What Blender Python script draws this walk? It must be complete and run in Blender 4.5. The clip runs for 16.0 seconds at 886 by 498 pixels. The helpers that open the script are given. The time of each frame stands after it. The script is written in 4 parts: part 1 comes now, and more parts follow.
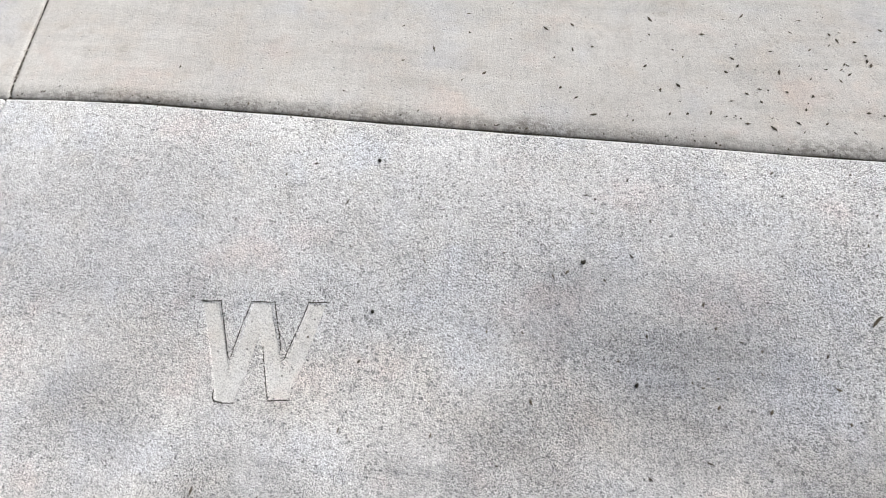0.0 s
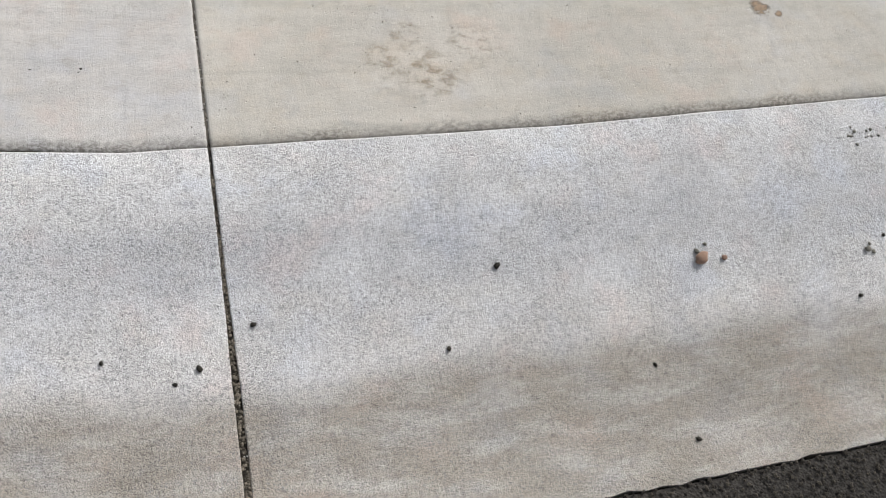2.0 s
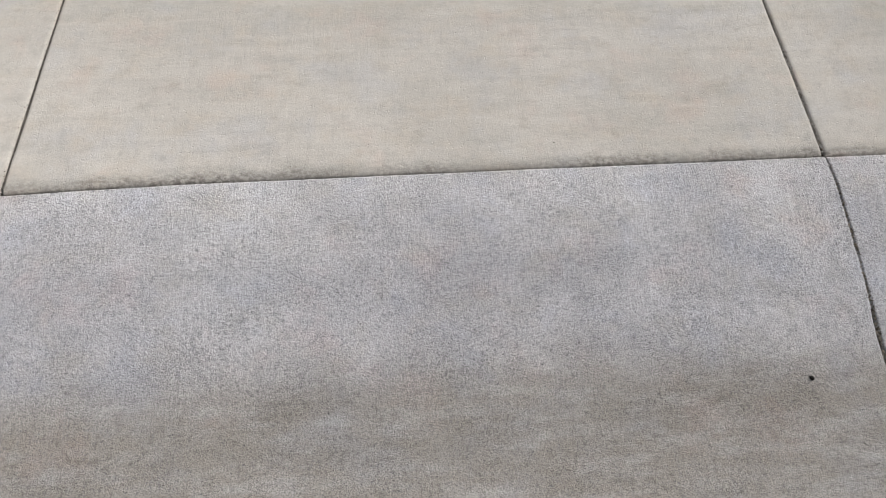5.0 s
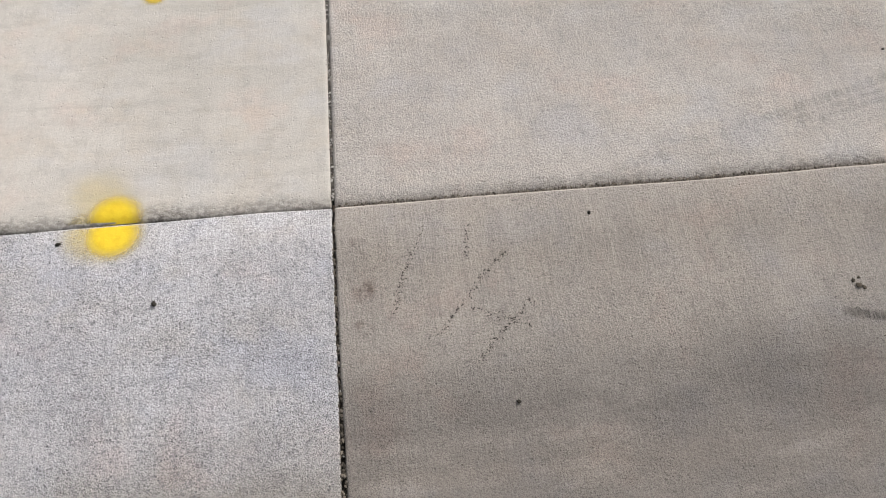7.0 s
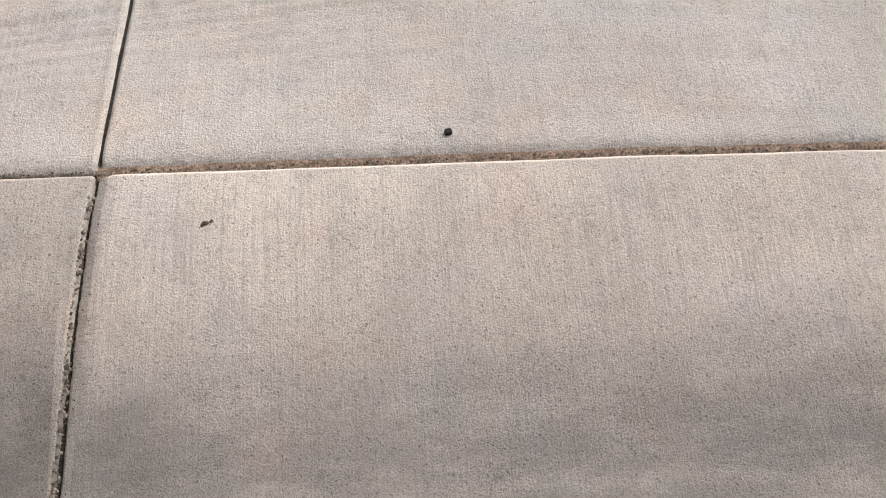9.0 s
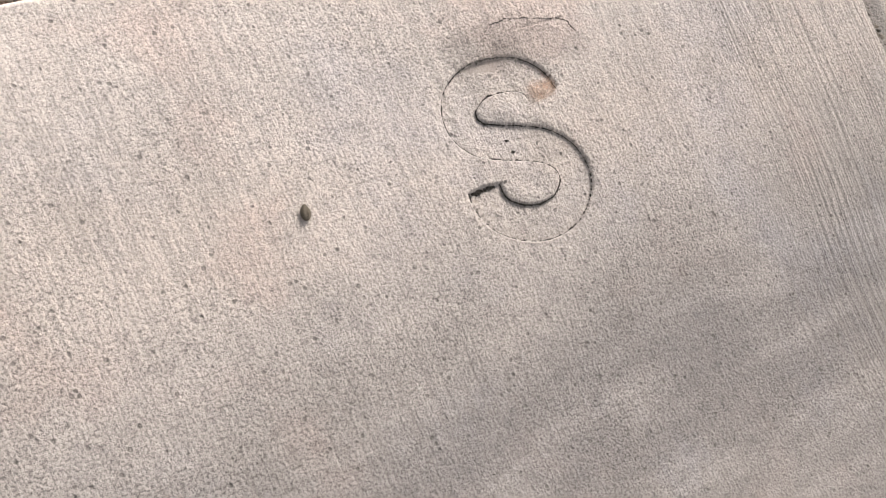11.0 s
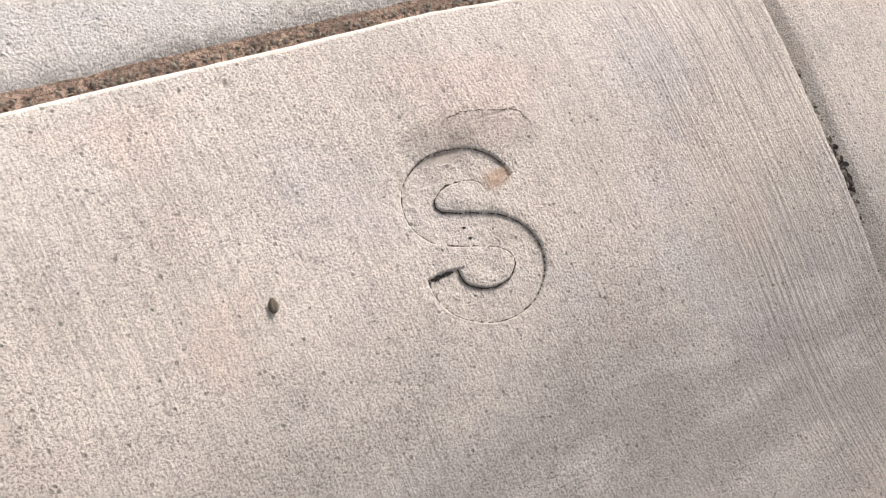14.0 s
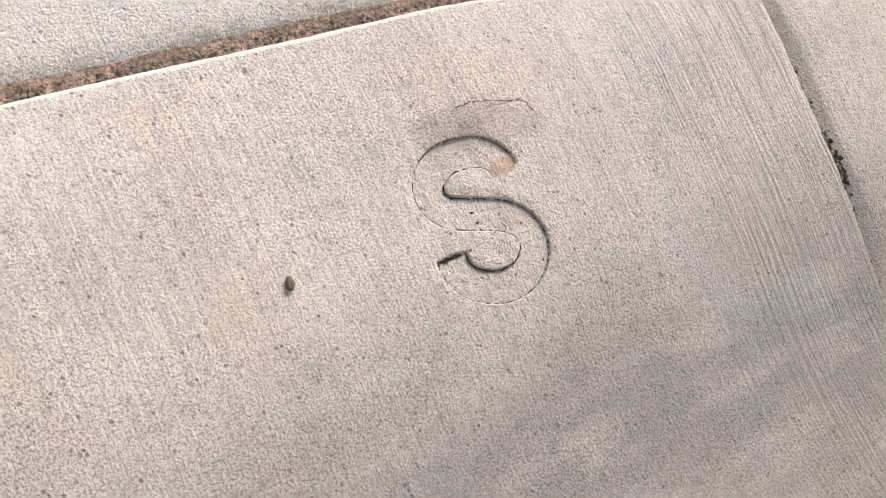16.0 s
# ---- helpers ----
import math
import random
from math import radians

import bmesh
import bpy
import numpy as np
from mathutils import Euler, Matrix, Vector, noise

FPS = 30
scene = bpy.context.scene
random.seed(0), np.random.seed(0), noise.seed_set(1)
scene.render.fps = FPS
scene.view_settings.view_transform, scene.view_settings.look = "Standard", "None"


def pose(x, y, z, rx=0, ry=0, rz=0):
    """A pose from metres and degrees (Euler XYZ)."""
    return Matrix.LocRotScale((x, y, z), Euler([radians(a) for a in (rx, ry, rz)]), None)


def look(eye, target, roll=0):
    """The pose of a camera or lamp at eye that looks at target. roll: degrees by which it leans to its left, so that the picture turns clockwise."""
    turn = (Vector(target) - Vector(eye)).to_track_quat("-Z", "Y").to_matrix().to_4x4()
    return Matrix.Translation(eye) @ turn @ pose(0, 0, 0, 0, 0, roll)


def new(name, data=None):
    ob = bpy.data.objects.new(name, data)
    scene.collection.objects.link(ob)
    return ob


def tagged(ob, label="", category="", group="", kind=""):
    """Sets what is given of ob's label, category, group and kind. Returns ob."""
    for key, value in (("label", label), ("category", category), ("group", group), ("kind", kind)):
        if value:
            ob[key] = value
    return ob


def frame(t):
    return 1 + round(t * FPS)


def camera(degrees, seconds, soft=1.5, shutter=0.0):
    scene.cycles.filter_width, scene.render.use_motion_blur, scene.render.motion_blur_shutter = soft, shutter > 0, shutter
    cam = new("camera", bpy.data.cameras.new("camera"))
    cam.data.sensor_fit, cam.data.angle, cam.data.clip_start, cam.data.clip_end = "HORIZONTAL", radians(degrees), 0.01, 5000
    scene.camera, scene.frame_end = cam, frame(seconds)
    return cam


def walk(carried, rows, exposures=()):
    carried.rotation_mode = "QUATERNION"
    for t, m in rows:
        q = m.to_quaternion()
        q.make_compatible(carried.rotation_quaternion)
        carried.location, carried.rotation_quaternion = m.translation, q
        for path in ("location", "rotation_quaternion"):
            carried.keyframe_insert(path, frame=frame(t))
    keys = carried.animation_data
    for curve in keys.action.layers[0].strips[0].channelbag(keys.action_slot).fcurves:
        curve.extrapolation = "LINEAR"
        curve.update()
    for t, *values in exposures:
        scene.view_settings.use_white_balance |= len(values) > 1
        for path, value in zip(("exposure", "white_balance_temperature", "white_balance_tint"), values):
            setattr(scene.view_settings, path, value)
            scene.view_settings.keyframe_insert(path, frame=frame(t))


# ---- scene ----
# A concrete kerb and gutter with a pavement behind it, followed on foot from the roadway.
# x runs along the kerb, y across to the pavement, s is the distance from the kerb's back edge towards the road.
cam = camera(55.1, 16.0, soft=1.1)

PATH = [
    (0.0, -7.7076, -0.6972, 1.4387, 3.83, -58.10, 5.67),
    (0.2, -7.2632, -0.8697, 1.6129, 2.31, -57.40, 3.93),
    (0.3, -7.0103, -0.9456, 1.6598, -0.86, -57.49, -0.35),
    (0.5, -6.5862, -1.0594, 1.7536, -3.69, -57.55, -2.94),
    (0.8, -5.9452, -1.1734, 1.7674, -7.53, -56.56, -5.91),
    (1.0, -5.4511, -1.2626, 1.8771, -11.02, -57.23, -8.12),
    (1.2, -4.9247, -1.3519, 1.9588, -13.57, -57.77, -9.70),
    (1.5, -4.1349, -1.4807, 2.1394, -14.34, -57.37, -9.61),
    (1.7, -3.6724, -1.5428, 2.1072, -12.89, -58.24, -9.07),
    (2.0, -2.9620, -1.5477, 2.0935, -12.05, -60.23, -9.02),
    (2.5, -1.6171, -1.5738, 2.1295, -9.45, -60.34, -6.47),
    (3.0, -0.4358, -1.5430, 2.0452, -8.26, -60.54, -6.45),
    (3.3, 0.2407, -1.5725, 2.0312, -9.50, -58.17, -7.85),
    (3.5, 0.7031, -1.5754, 2.0665, -10.49, -58.01, -9.17),
    (3.7, 1.1998, -1.6324, 2.1490, -9.33, -57.57, -6.86),
    (5.8, 5.7470, -1.3405, 1.8964, -2.91, -59.13, 1.27),
    (6.0, 6.1203, -1.3114, 1.8439, -2.97, -57.93, 2.28),
    (6.2, 6.4914, -1.2650, 1.7771, -3.46, -57.83, 2.37),
    (6.4, 6.8817, -1.2537, 1.7157, -4.02, -56.79, 1.64),
    (6.5, 7.0790, -1.2350, 1.7380, -4.07, -57.12, 1.85),
    (6.7, 7.4815, -1.2144, 1.6912, -5.11, -56.32, 0.95),
    (7.0, 8.0728, -1.2101, 1.6861, -7.12, -57.11, -1.52),
    (7.5, 9.1150, -1.1450, 1.6650, -6.92, -58.39, 0.42),
    (7.8, 9.6161, -1.0572, 1.7175, -5.52, -59.91, -0.57),
    (8.0, 9.9102, -1.0152, 1.7459, -4.92, -61.50, -2.52),
    (8.2, 10.1927, -0.9773, 1.7538, -1.81, -62.63, -0.20),
    (8.5, 10.5675, -0.8505, 1.7236, -0.65, -65.59, -0.70),
    (8.6, 10.6668, -0.8422, 1.6736, -0.95, -65.84, -1.29),
    (9.0, 11.1190, -0.9900, 1.4680, -4.09, -62.16, -0.47),
    (9.3, 11.6779, -0.7794, 1.3774, -6.36, -71.34, 0.08),
    (9.5, 11.8873, -0.6977, 1.2520, -9.79, -74.50, -3.79),
    (9.7, 12.0059, -0.6521, 1.1217, -13.72, -75.79, -8.24),
    (11.8, 12.4510, -0.5567, 0.7631, -29.68, -69.16, -18.69),
    (12.0, 12.4455, -0.5558, 0.7676, -29.95, -68.31, -18.69),
    (12.5, 12.4430, -0.5488, 0.7873, -30.43, -67.85, -17.84),
    (13.0, 12.4267, -0.5298, 0.8223, -29.71, -68.67, -18.41),
    (13.5, 12.4249, -0.5320, 0.8399, -29.06, -68.50, -18.52),
    (14.0, 12.4220, -0.5188, 0.8631, -29.08, -69.50, -19.10),
    (14.5, 12.4088, -0.5350, 0.8580, -29.76, -68.62, -19.82),
    (15.0, 12.4027, -0.5305, 0.8634, -28.97, -69.52, -19.18),
    (15.5, 12.3878, -0.5441, 0.8729, -29.10, -68.77, -19.00),
    (16.0, 12.3873, -0.5404, 0.8908, -28.57, -69.56, -19.25),
]
EXPOSURES = [(0.0, 0.14, 6400, 9), (1.0, 0.14, 6400, 9), (1.5, 0.12, 6400, 9), (2.0, 0.0, 6400, 9), (2.5, -0.13, 6420, 9), (3.7, -0.14, 6430, 10), (5.8, -0.12, 6440, 11), (6.5, -0.11, 6460, 11), (7.0, 0.02, 6480, 12), (7.5, 0.17, 6510, 12), (8.0, 0.20, 6540, 11), (8.5, 0.16, 6550, 11), (9.0, 0.20, 6580, 13), (9.7, 0.28, 6600, 13), (11.8, 0.56, 6500, 15), (16.0, 0.56, 6520, 13)]
walk(cam, [(t, pose(x, y, z, 90 + pitch, roll, yaw)) for t, x, y, z, yaw, pitch, roll in PATH], EXPOSURES)

# ---- light: bright overcast sky, brightest beyond the pavement ----
SUN_ELEVATION, SUN_AZIMUTH = radians(42), radians(50)   # azimuth clockwise from +y
world = bpy.data.worlds.new("world")
scene.world = world
world.use_nodes = True
wn = world.node_tree
wn.nodes.clear()
sky = wn.nodes.new("ShaderNodeTexSky")
sky.sky_type, sky.sun_disc = "NISHITA", False
sky.sun_elevation, sky.sun_rotation = SUN_ELEVATION, SUN_AZIMUTH
sky.air_density, sky.dust_density, sky.ozone_density = 1.0, 6.0, 0.6
background = wn.nodes.new("ShaderNodeBackground")
background.inputs["Strength"].default_value = 0.14
wout = wn.nodes.new("ShaderNodeOutputWorld")
veil = wn.nodes.new("ShaderNodeHueSaturation")          # thin cloud takes most of the blue
veil.inputs["Saturation"].default_value = 0.3
wn.links.new(sky.outputs[0], veil.inputs["Color"])
wn.links.new(veil.outputs[0], background.inputs[0])
wn.links.new(background.outputs[0], wout.inputs[0])
sun_data = bpy.data.lights.new("sun", "SUN")
sun_data.energy, sun_data.angle, sun_data.color = 2.3, radians(28), (1.0, 0.96, 0.90)
sun = new("sun", sun_data)
sun_way = Vector((math.sin(SUN_AZIMUTH) * math.cos(SUN_ELEVATION), math.cos(SUN_AZIMUTH) * math.cos(SUN_ELEVATION), math.sin(SUN_ELEVATION)))
sun.matrix_basis = look(sun_way * 20, (0, 0, 0))


# ---- materials ----
class Mat:
    """A node material with short calls for the nodes used here."""

    def __init__(self, name):
        self.m = bpy.data.materials.new(name)
        self.m.use_nodes = True
        self.t = self.m.node_tree
        self.b = self.t.nodes["Principled BSDF"]
        self.b.inputs["Specular IOR Level"].default_value = 0.12
        self.b.inputs["Diffuse Roughness"].default_value = 0.45
        self.flow = None

    def put(self, value, socket):
        if hasattr(value, "is_output"):
            self.t.links.new(value, socket)
        elif isinstance(value, (tuple, list)) and len(value) == 3 and socket.type == "RGBA":
            socket.default_value = (*value, 1)
        else:
            socket.default_value = value

    def math(self, op, a, b=0.0, clamp=False):
        n = self.t.nodes.new("ShaderNodeMath")
        n.operation, n.use_clamp = op, clamp
        self.put(a, n.inputs[0])
        self.put(b, n.inputs[1])
        return n.outputs[0]

    def mix(self, fac, a, b, blend="MIX"):
        n = self.t.nodes.new("ShaderNodeMix")
        n.data_type, n.blend_type = "RGBA", blend
        self.put(fac, n.inputs[0])
        self.put(a, n.inputs[6])
        self.put(b, n.inputs[7])
        return n.outputs[2]

    def span(self, value, lo, hi, to_lo=0.0, to_hi=1.0, smooth=True):
        n = self.t.nodes.new("ShaderNodeMapRange")
        n.interpolation_type = "SMOOTHSTEP" if smooth else "LINEAR"
        for i, v in enumerate((value, lo, hi, to_lo, to_hi)):
            self.put(v, n.inputs[i])
        return n.outputs[0]

    def coords(self, sx=1.0, sy=1.0, shift=0.0):
        """Metres along and across the kerb, stretched."""
        if self.flow is None:
            self.flow = self.t.nodes.new("ShaderNodeUVMap")
            self.flow.uv_map = "plan"
        n = self.t.nodes.new("ShaderNodeMapping")
        self.put((sx, sy, 1.0), n.inputs["Scale"])
        self.put((shift, shift * 0.7, 0.0), n.inputs["Location"])
        self.t.links.new(self.flow.outputs[0], n.inputs["Vector"])
        return n.outputs[0]

    def axes(self):
        self.coords()
        n = self.t.nodes.new("ShaderNodeSeparateXYZ")
        self.t.links.new(self.flow.outputs[0], n.inputs[0])
        return n.outputs[0], n.outputs[1]

    def noise(self, scale, detail=3.0, rough=0.55, vector=None, distort=0.0):
        n = self.t.nodes.new("ShaderNodeTexNoise")
        for key, v in (("Scale", scale), ("Detail", detail), ("Roughness", rough), ("Distortion", distort)):
            n.inputs[key].default_value = v
        if vector is not None:
            self.t.links.new(vector, n.inputs["Vector"])
        return n.outputs[0]

    def cells(self, scale, vector=None, feature="F1"):
        n = self.t.nodes.new("ShaderNodeTexVoronoi")
        n.feature = feature
        n.inputs["Scale"].default_value = scale
        if vector is not None:
            self.t.links.new(vector, n.inputs["Vector"])
        return n.outputs[0]

    def place(self):
        n = self.t.nodes.new("ShaderNodeNewGeometry")
        return n.outputs["Position"]

    def random(self):
        return self.t.nodes.new("ShaderNodeObjectInfo").outputs["Random"]

    def island(self):
        return self.t.nodes.new("ShaderNodeNewGeometry").outputs["Random Per Island"]

    def bump(self, height, distance, strength=1.0, normal=None):
        n = self.t.nodes.new("ShaderNodeBump")
        n.inputs["Strength"].default_value, n.inputs["Distance"].default_value = strength, distance
        self.t.links.new(height, n.inputs["Height"])
        if normal is not None:
            self.t.links.new(normal, n.inputs["Normal"])
        return n.outputs[0]

    def finish(self, colour, rough=0.9, normal=None, alpha=None):
        self.put(colour, self.b.inputs["Base Color"])
        self.put(rough, self.b.inputs["Roughness"])
        if normal is not None:
            self.t.links.new(normal, self.b.inputs["Normal"])
        if alpha is not None:
            self.t.links.new(alpha, self.b.inputs["Alpha"])
        return self.m


def concrete(name, light, dark, warm, grit, broom, dirt=None, grain=1.0, dirt_at=0.72, dirt_soft=0.045, pits=0.5, grime=0.0, trowel=0.0, streaks=0.0, bands=(), furrows=None, chalk=0.0, speckle=0.0):
    """Weathered concrete: light and dark tones in clouds, warm stains, sand grain, broom strokes across the kerb,
    and for the gutter a film of silt below its waterline, its colour darkened further for the gutter's shading."""
    k = Mat(name)
    flat = k.coords()
    x, s = k.axes()
    clouds = k.noise(1.7, 4, 0.6, k.coords(1, 1, 3.1))
    blots = k.noise(7.0, 5, 0.62, k.coords(1, 1.3, 7.7))
    c = k.mix(k.span(clouds, 0.3, 0.7), dark, light)
    c = k.mix(k.span(blots, 0.46, 0.72, 0, 0.6), c, warm)
    c = k.mix(k.span(k.noise(19, 5, 0.66, k.coords(1, 0.7, 1.3)), 0.45, 0.68, 0, 0.42), c, tuple(v * 0.84 for v in dark))
    if dirt is not None:
        wander = k.math("MULTIPLY", k.math("SUBTRACT", k.noise(1.5, 7, 0.68, k.coords(1, 0.2, 5.0)), 0.5), 0.17)
        line = k.span(x, -6.1, -4.1, dirt_at + 0.34, dirt_at, False)
        over = k.math("SUBTRACT", k.math("ADD", s, wander), line)
        wet = k.span(over, -dirt_soft, dirt_soft)
        wet = k.math("MULTIPLY", wet, k.span(k.noise(9, 5, 0.66, k.coords(0.5, 1.5, 2.0)), 0.25, 0.6, 0.55, 1.0))
        c = k.mix(wet, c, dirt)
    for low, high, tone, much in bands:
        # faint stripes of tone that run along the kerb and come and go
        sway = k.math("ADD", s, k.math("MULTIPLY", k.math("SUBTRACT", k.noise(1.1, 6, 0.66, k.coords(1, 0.25, 31.0 + low)), 0.5), 0.16))
        inside = k.math("MULTIPLY", k.span(sway, low - 0.05, low + 0.05), k.span(sway, high - 0.06, high + 0.06, 1, 0))
        inside = k.math("MULTIPLY", inside, k.span(k.noise(1.0, 5, 0.66, k.coords(0.9, 2.2, 41.0 + high)), 0.36, 0.64, 0.25, 1.0))
        c = k.mix(k.math("MULTIPLY", inside, much), c, k.mix(1.0, c, tone, "MULTIPLY"))
    if trowel:
        sweep = k.noise(1.0, 5, 0.62, k.coords(2.4, 17, 3.3), 0.9)
        c = k.mix(k.span(sweep, 0.5, 0.7, 0, 0.5 * trowel), c, tuple(v * 0.84 for v in dark))
        c = k.mix(k.span(sweep, 0.48, 0.32, 0, 0.4 * trowel), c, tuple(min(0.8, v * 1.08) for v in light))
        smudge = k.noise(11, 6, 0.7, k.coords(1, 1.2, 14.0))
        c = k.mix(k.span(smudge, 0.56, 0.7, 0, 0.55 * trowel), c, tuple(v * 0.72 for v in warm))
    # sand grain: dark pores and pale sand between them
    fine = k.noise(340, 2, 0.8, flat)
    sand = k.noise(105, 4, 0.78, flat)
    patchy = k.span(k.noise(5, 3, 0.6, k.coords(1, 1, 6.0)), 0.3, 0.7, 0.55, 1.0)
    shade = k.mix(k.math("MULTIPLY", k.span(fine, 0.49, 0.41), patchy), (1, 1, 1), (max(0.05, 1 - 0.80 * grit),) * 3)
    c = k.mix(1.0, c, shade, "MULTIPLY")
    c = k.mix(k.span(sand, 0.53, 0.68, 0, 0.7 * grit), c, k.mix(1.0, c, (1.26, 1.26, 1.25), "MULTIPLY"))
    shade = k.mix(k.math("MULTIPLY", k.span(sand, 0.46, 0.33), patchy), (1, 1, 1), (1 - 0.6 * grit, 1 - 0.6 * grit, 1 - 0.59 * grit))
    c = k.mix(1.0, c, shade, "MULTIPLY")
    coarse = k.noise(48, 5, 0.72, k.coords(1.2, 0.9, 2.6))
    shade = k.mix(k.span(coarse, 0.5, 0.36), (1, 1, 1), (1 - 0.2 * grit, 1 - 0.2 * grit, 1 - 0.19 * grit))
    c = k.mix(1.0, c, shade, "MULTIPLY")
    c = k.mix(k.span(coarse, 0.54, 0.7, 0, 0.3 * grit), c, k.mix(1.0, c, (1.2, 1.2, 1.19), "MULTIPLY"))
    tint = k.noise(4.3, 4, 0.6, k.coords(1, 1, 12.0))
    c = k.mix(k.span(tint, 0.5, 0.68, 0, 0.5), c, k.mix(1.0, c, (0.93, 0.97, 1.06), "MULTIPLY"))
    c = k.mix(k.span(tint, 0.46, 0.32, 0, 0.6), c, k.mix(1.0, c, (1.06, 0.97, 0.95), "MULTIPLY"))
    holes = k.cells(80, k.coords(1, 1, 0.4))
    sparse = k.span(k.noise(45, 1, 0.5, k.coords(1, 1, 9.0)), 0.52, 0.57)
    hole = k.math("MULTIPLY", k.span(holes, 0.12, 0.24, 1, 0), sparse)
    c = k.mix(k.math("MULTIPLY", hole, pits), c, tuple(v * 0.22 for v in dark))
    if speckle:
        # dark open pores, crowded in some places and rare in others
        dots = k.span(k.cells(118, k.coords(1, 1.1, 71.0)), 0.22, 0.40, 1, 0)
        crowd = k.math("MULTIPLY", k.span(k.noise(3.4, 5, 0.66, k.coords(1, 1.2, 77.0)), 0.36, 0.64, 0.35, 1.0), k.span(k.noise(70, 2, 0.6, k.coords(1, 1, 79.0)), 0.44, 0.52))
        dot = k.math("MULTIPLY", dots, crowd)
        c = k.mix(k.math("MULTIPLY", dot, speckle), c, tuple(v * 0.3 for v in dark))
    stroke = k.noise(1.0, 3, 0.6, k.coords(200, 2.6))
    strokes = k.math("MULTIPLY", stroke, k.span(k.noise(4.5, 3, 0.5, k.coords(1.6, 0.6, 4.0)), 0.3, 0.7, 0.72, 1.0))
    c = k.mix(k.span(strokes, 0.33, 0.44, 0.55 * broom, 0.0), c, tuple(v * 0.5 for v in dark))
    streak = k.noise(1.0, 5, 0.7, k.coords(105, 3.0, 17.0))
    if streaks:
        # coarse furrows drawn by the broom, deeper in some places than in others
        deep = k.math("MULTIPLY", k.span(streak, 0.48, 0.30), k.span(k.noise(3.2, 3, 0.6, k.coords(1.5, 0.8, 21.0)), 0.36, 0.62, 0.25, 1.0))
        c = k.mix(k.math("MULTIPLY", deep, 0.75 * streaks), c, tuple(v * 0.5 for v in dark))
        c = k.mix(k.span(streak, 0.56, 0.74, 0, 0.3 * streaks), c, tuple(min(0.8, v * 1.16) for v in light))
    if furrows:
        # a band of coarser furrows towards one end of the slab
        band = k.math("MULTIPLY", k.span(x, furrows[0], furrows[0] + 0.15), k.span(x, furrows[1] - 0.02, furrows[1], 1, 0))
        ridge = k.noise(1.0, 3, 0.6, k.coords(150, 4.0, 27.0))
        dip = k.math("MULTIPLY", k.span(ridge, 0.50, 0.38), band)
        c = k.mix(k.math("MULTIPLY", dip, 0.4), c, tuple(v * 0.5 for v in dark))
    if chalk:
        # pale, worn skin of mortar along the back arris
        rim = k.math("ADD", s, k.math("MULTIPLY", k.math("SUBTRACT", k.noise(14, 4, 0.6, k.coords(1, 0.3, 51.0)), 0.5), 0.010))
        c = k.mix(k.span(rim, 0.003, 0.009, chalk, 0), c, tuple(min(0.8, v * 1.22) for v in light))
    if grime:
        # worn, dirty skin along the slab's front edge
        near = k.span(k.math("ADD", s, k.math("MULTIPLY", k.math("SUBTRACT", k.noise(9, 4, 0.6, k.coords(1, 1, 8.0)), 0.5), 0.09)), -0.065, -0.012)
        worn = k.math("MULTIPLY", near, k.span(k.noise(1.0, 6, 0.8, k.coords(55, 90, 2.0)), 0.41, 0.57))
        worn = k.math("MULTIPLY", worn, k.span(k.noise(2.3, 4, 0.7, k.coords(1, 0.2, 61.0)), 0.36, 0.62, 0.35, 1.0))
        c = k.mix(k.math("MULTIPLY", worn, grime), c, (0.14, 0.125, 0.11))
    n = k.bump(strokes, 0.0040 * broom, 0.9)
    if streaks:
        n = k.bump(streak, 0.004 * streaks, 0.9, n)
    n = k.bump(coarse, 0.003 * grain, 0.7, n)
    if furrows:
        n = k.bump(k.math("MULTIPLY", ridge, band), 0.007, 0.9, n)
    n = k.bump(sand, 0.004 * grain, 0.95, n)
    n = k.bump(k.cells(270, k.coords(1, 0.9, 1.9)), 0.0011 * grain, 0.8, n)
    n = k.bump(fine, 0.0018 * grain, 0.9, n)
    n = k.bump(k.math("SUBTRACT", 1.0, hole), 0.002, 0.7, n)
    return k.finish(c, k.span(blots, 0.3, 0.7, 0.82, 0.96), n)


COOL_BAND, PALE_BAND, BROWN_BAND = (0.85, 0.86, 0.88), (1.09, 1.09, 1.09), (0.90, 0.875, 0.84)
KERB_GREY = concrete("kerb_concrete_grey", (0.785, 0.785, 0.79), (0.715, 0.715, 0.725), (0.70, 0.68, 0.65), 1.25, 0.22, (0.40, 0.368, 0.326), 0.95, 0.73, 0.075, pits=1.0, streaks=0.06, speckle=0.95, chalk=0.5,
                     bands=((0.0, 0.17, PALE_BAND, 0.6), (0.27, 0.50, COOL_BAND, 0.9), (0.55, 0.70, BROWN_BAND, 0.6), (0.88, 1.0, (0.86, 0.85, 0.84), 0.6)))
KERB_TAN = concrete("kerb_concrete_tan", (0.47, 0.43, 0.382), (0.405, 0.375, 0.34), (0.44, 0.395, 0.345), 0.7, 0.4, (0.25, 0.23, 0.207), 0.8, 0.43, 0.14, streaks=0.1, speckle=0.3,
                    bands=((0.10, 0.22, BROWN_BAND, 0.5), (0.60, 0.72, (1.16, 1.12, 1.08), 0.7)), chalk=0.8)
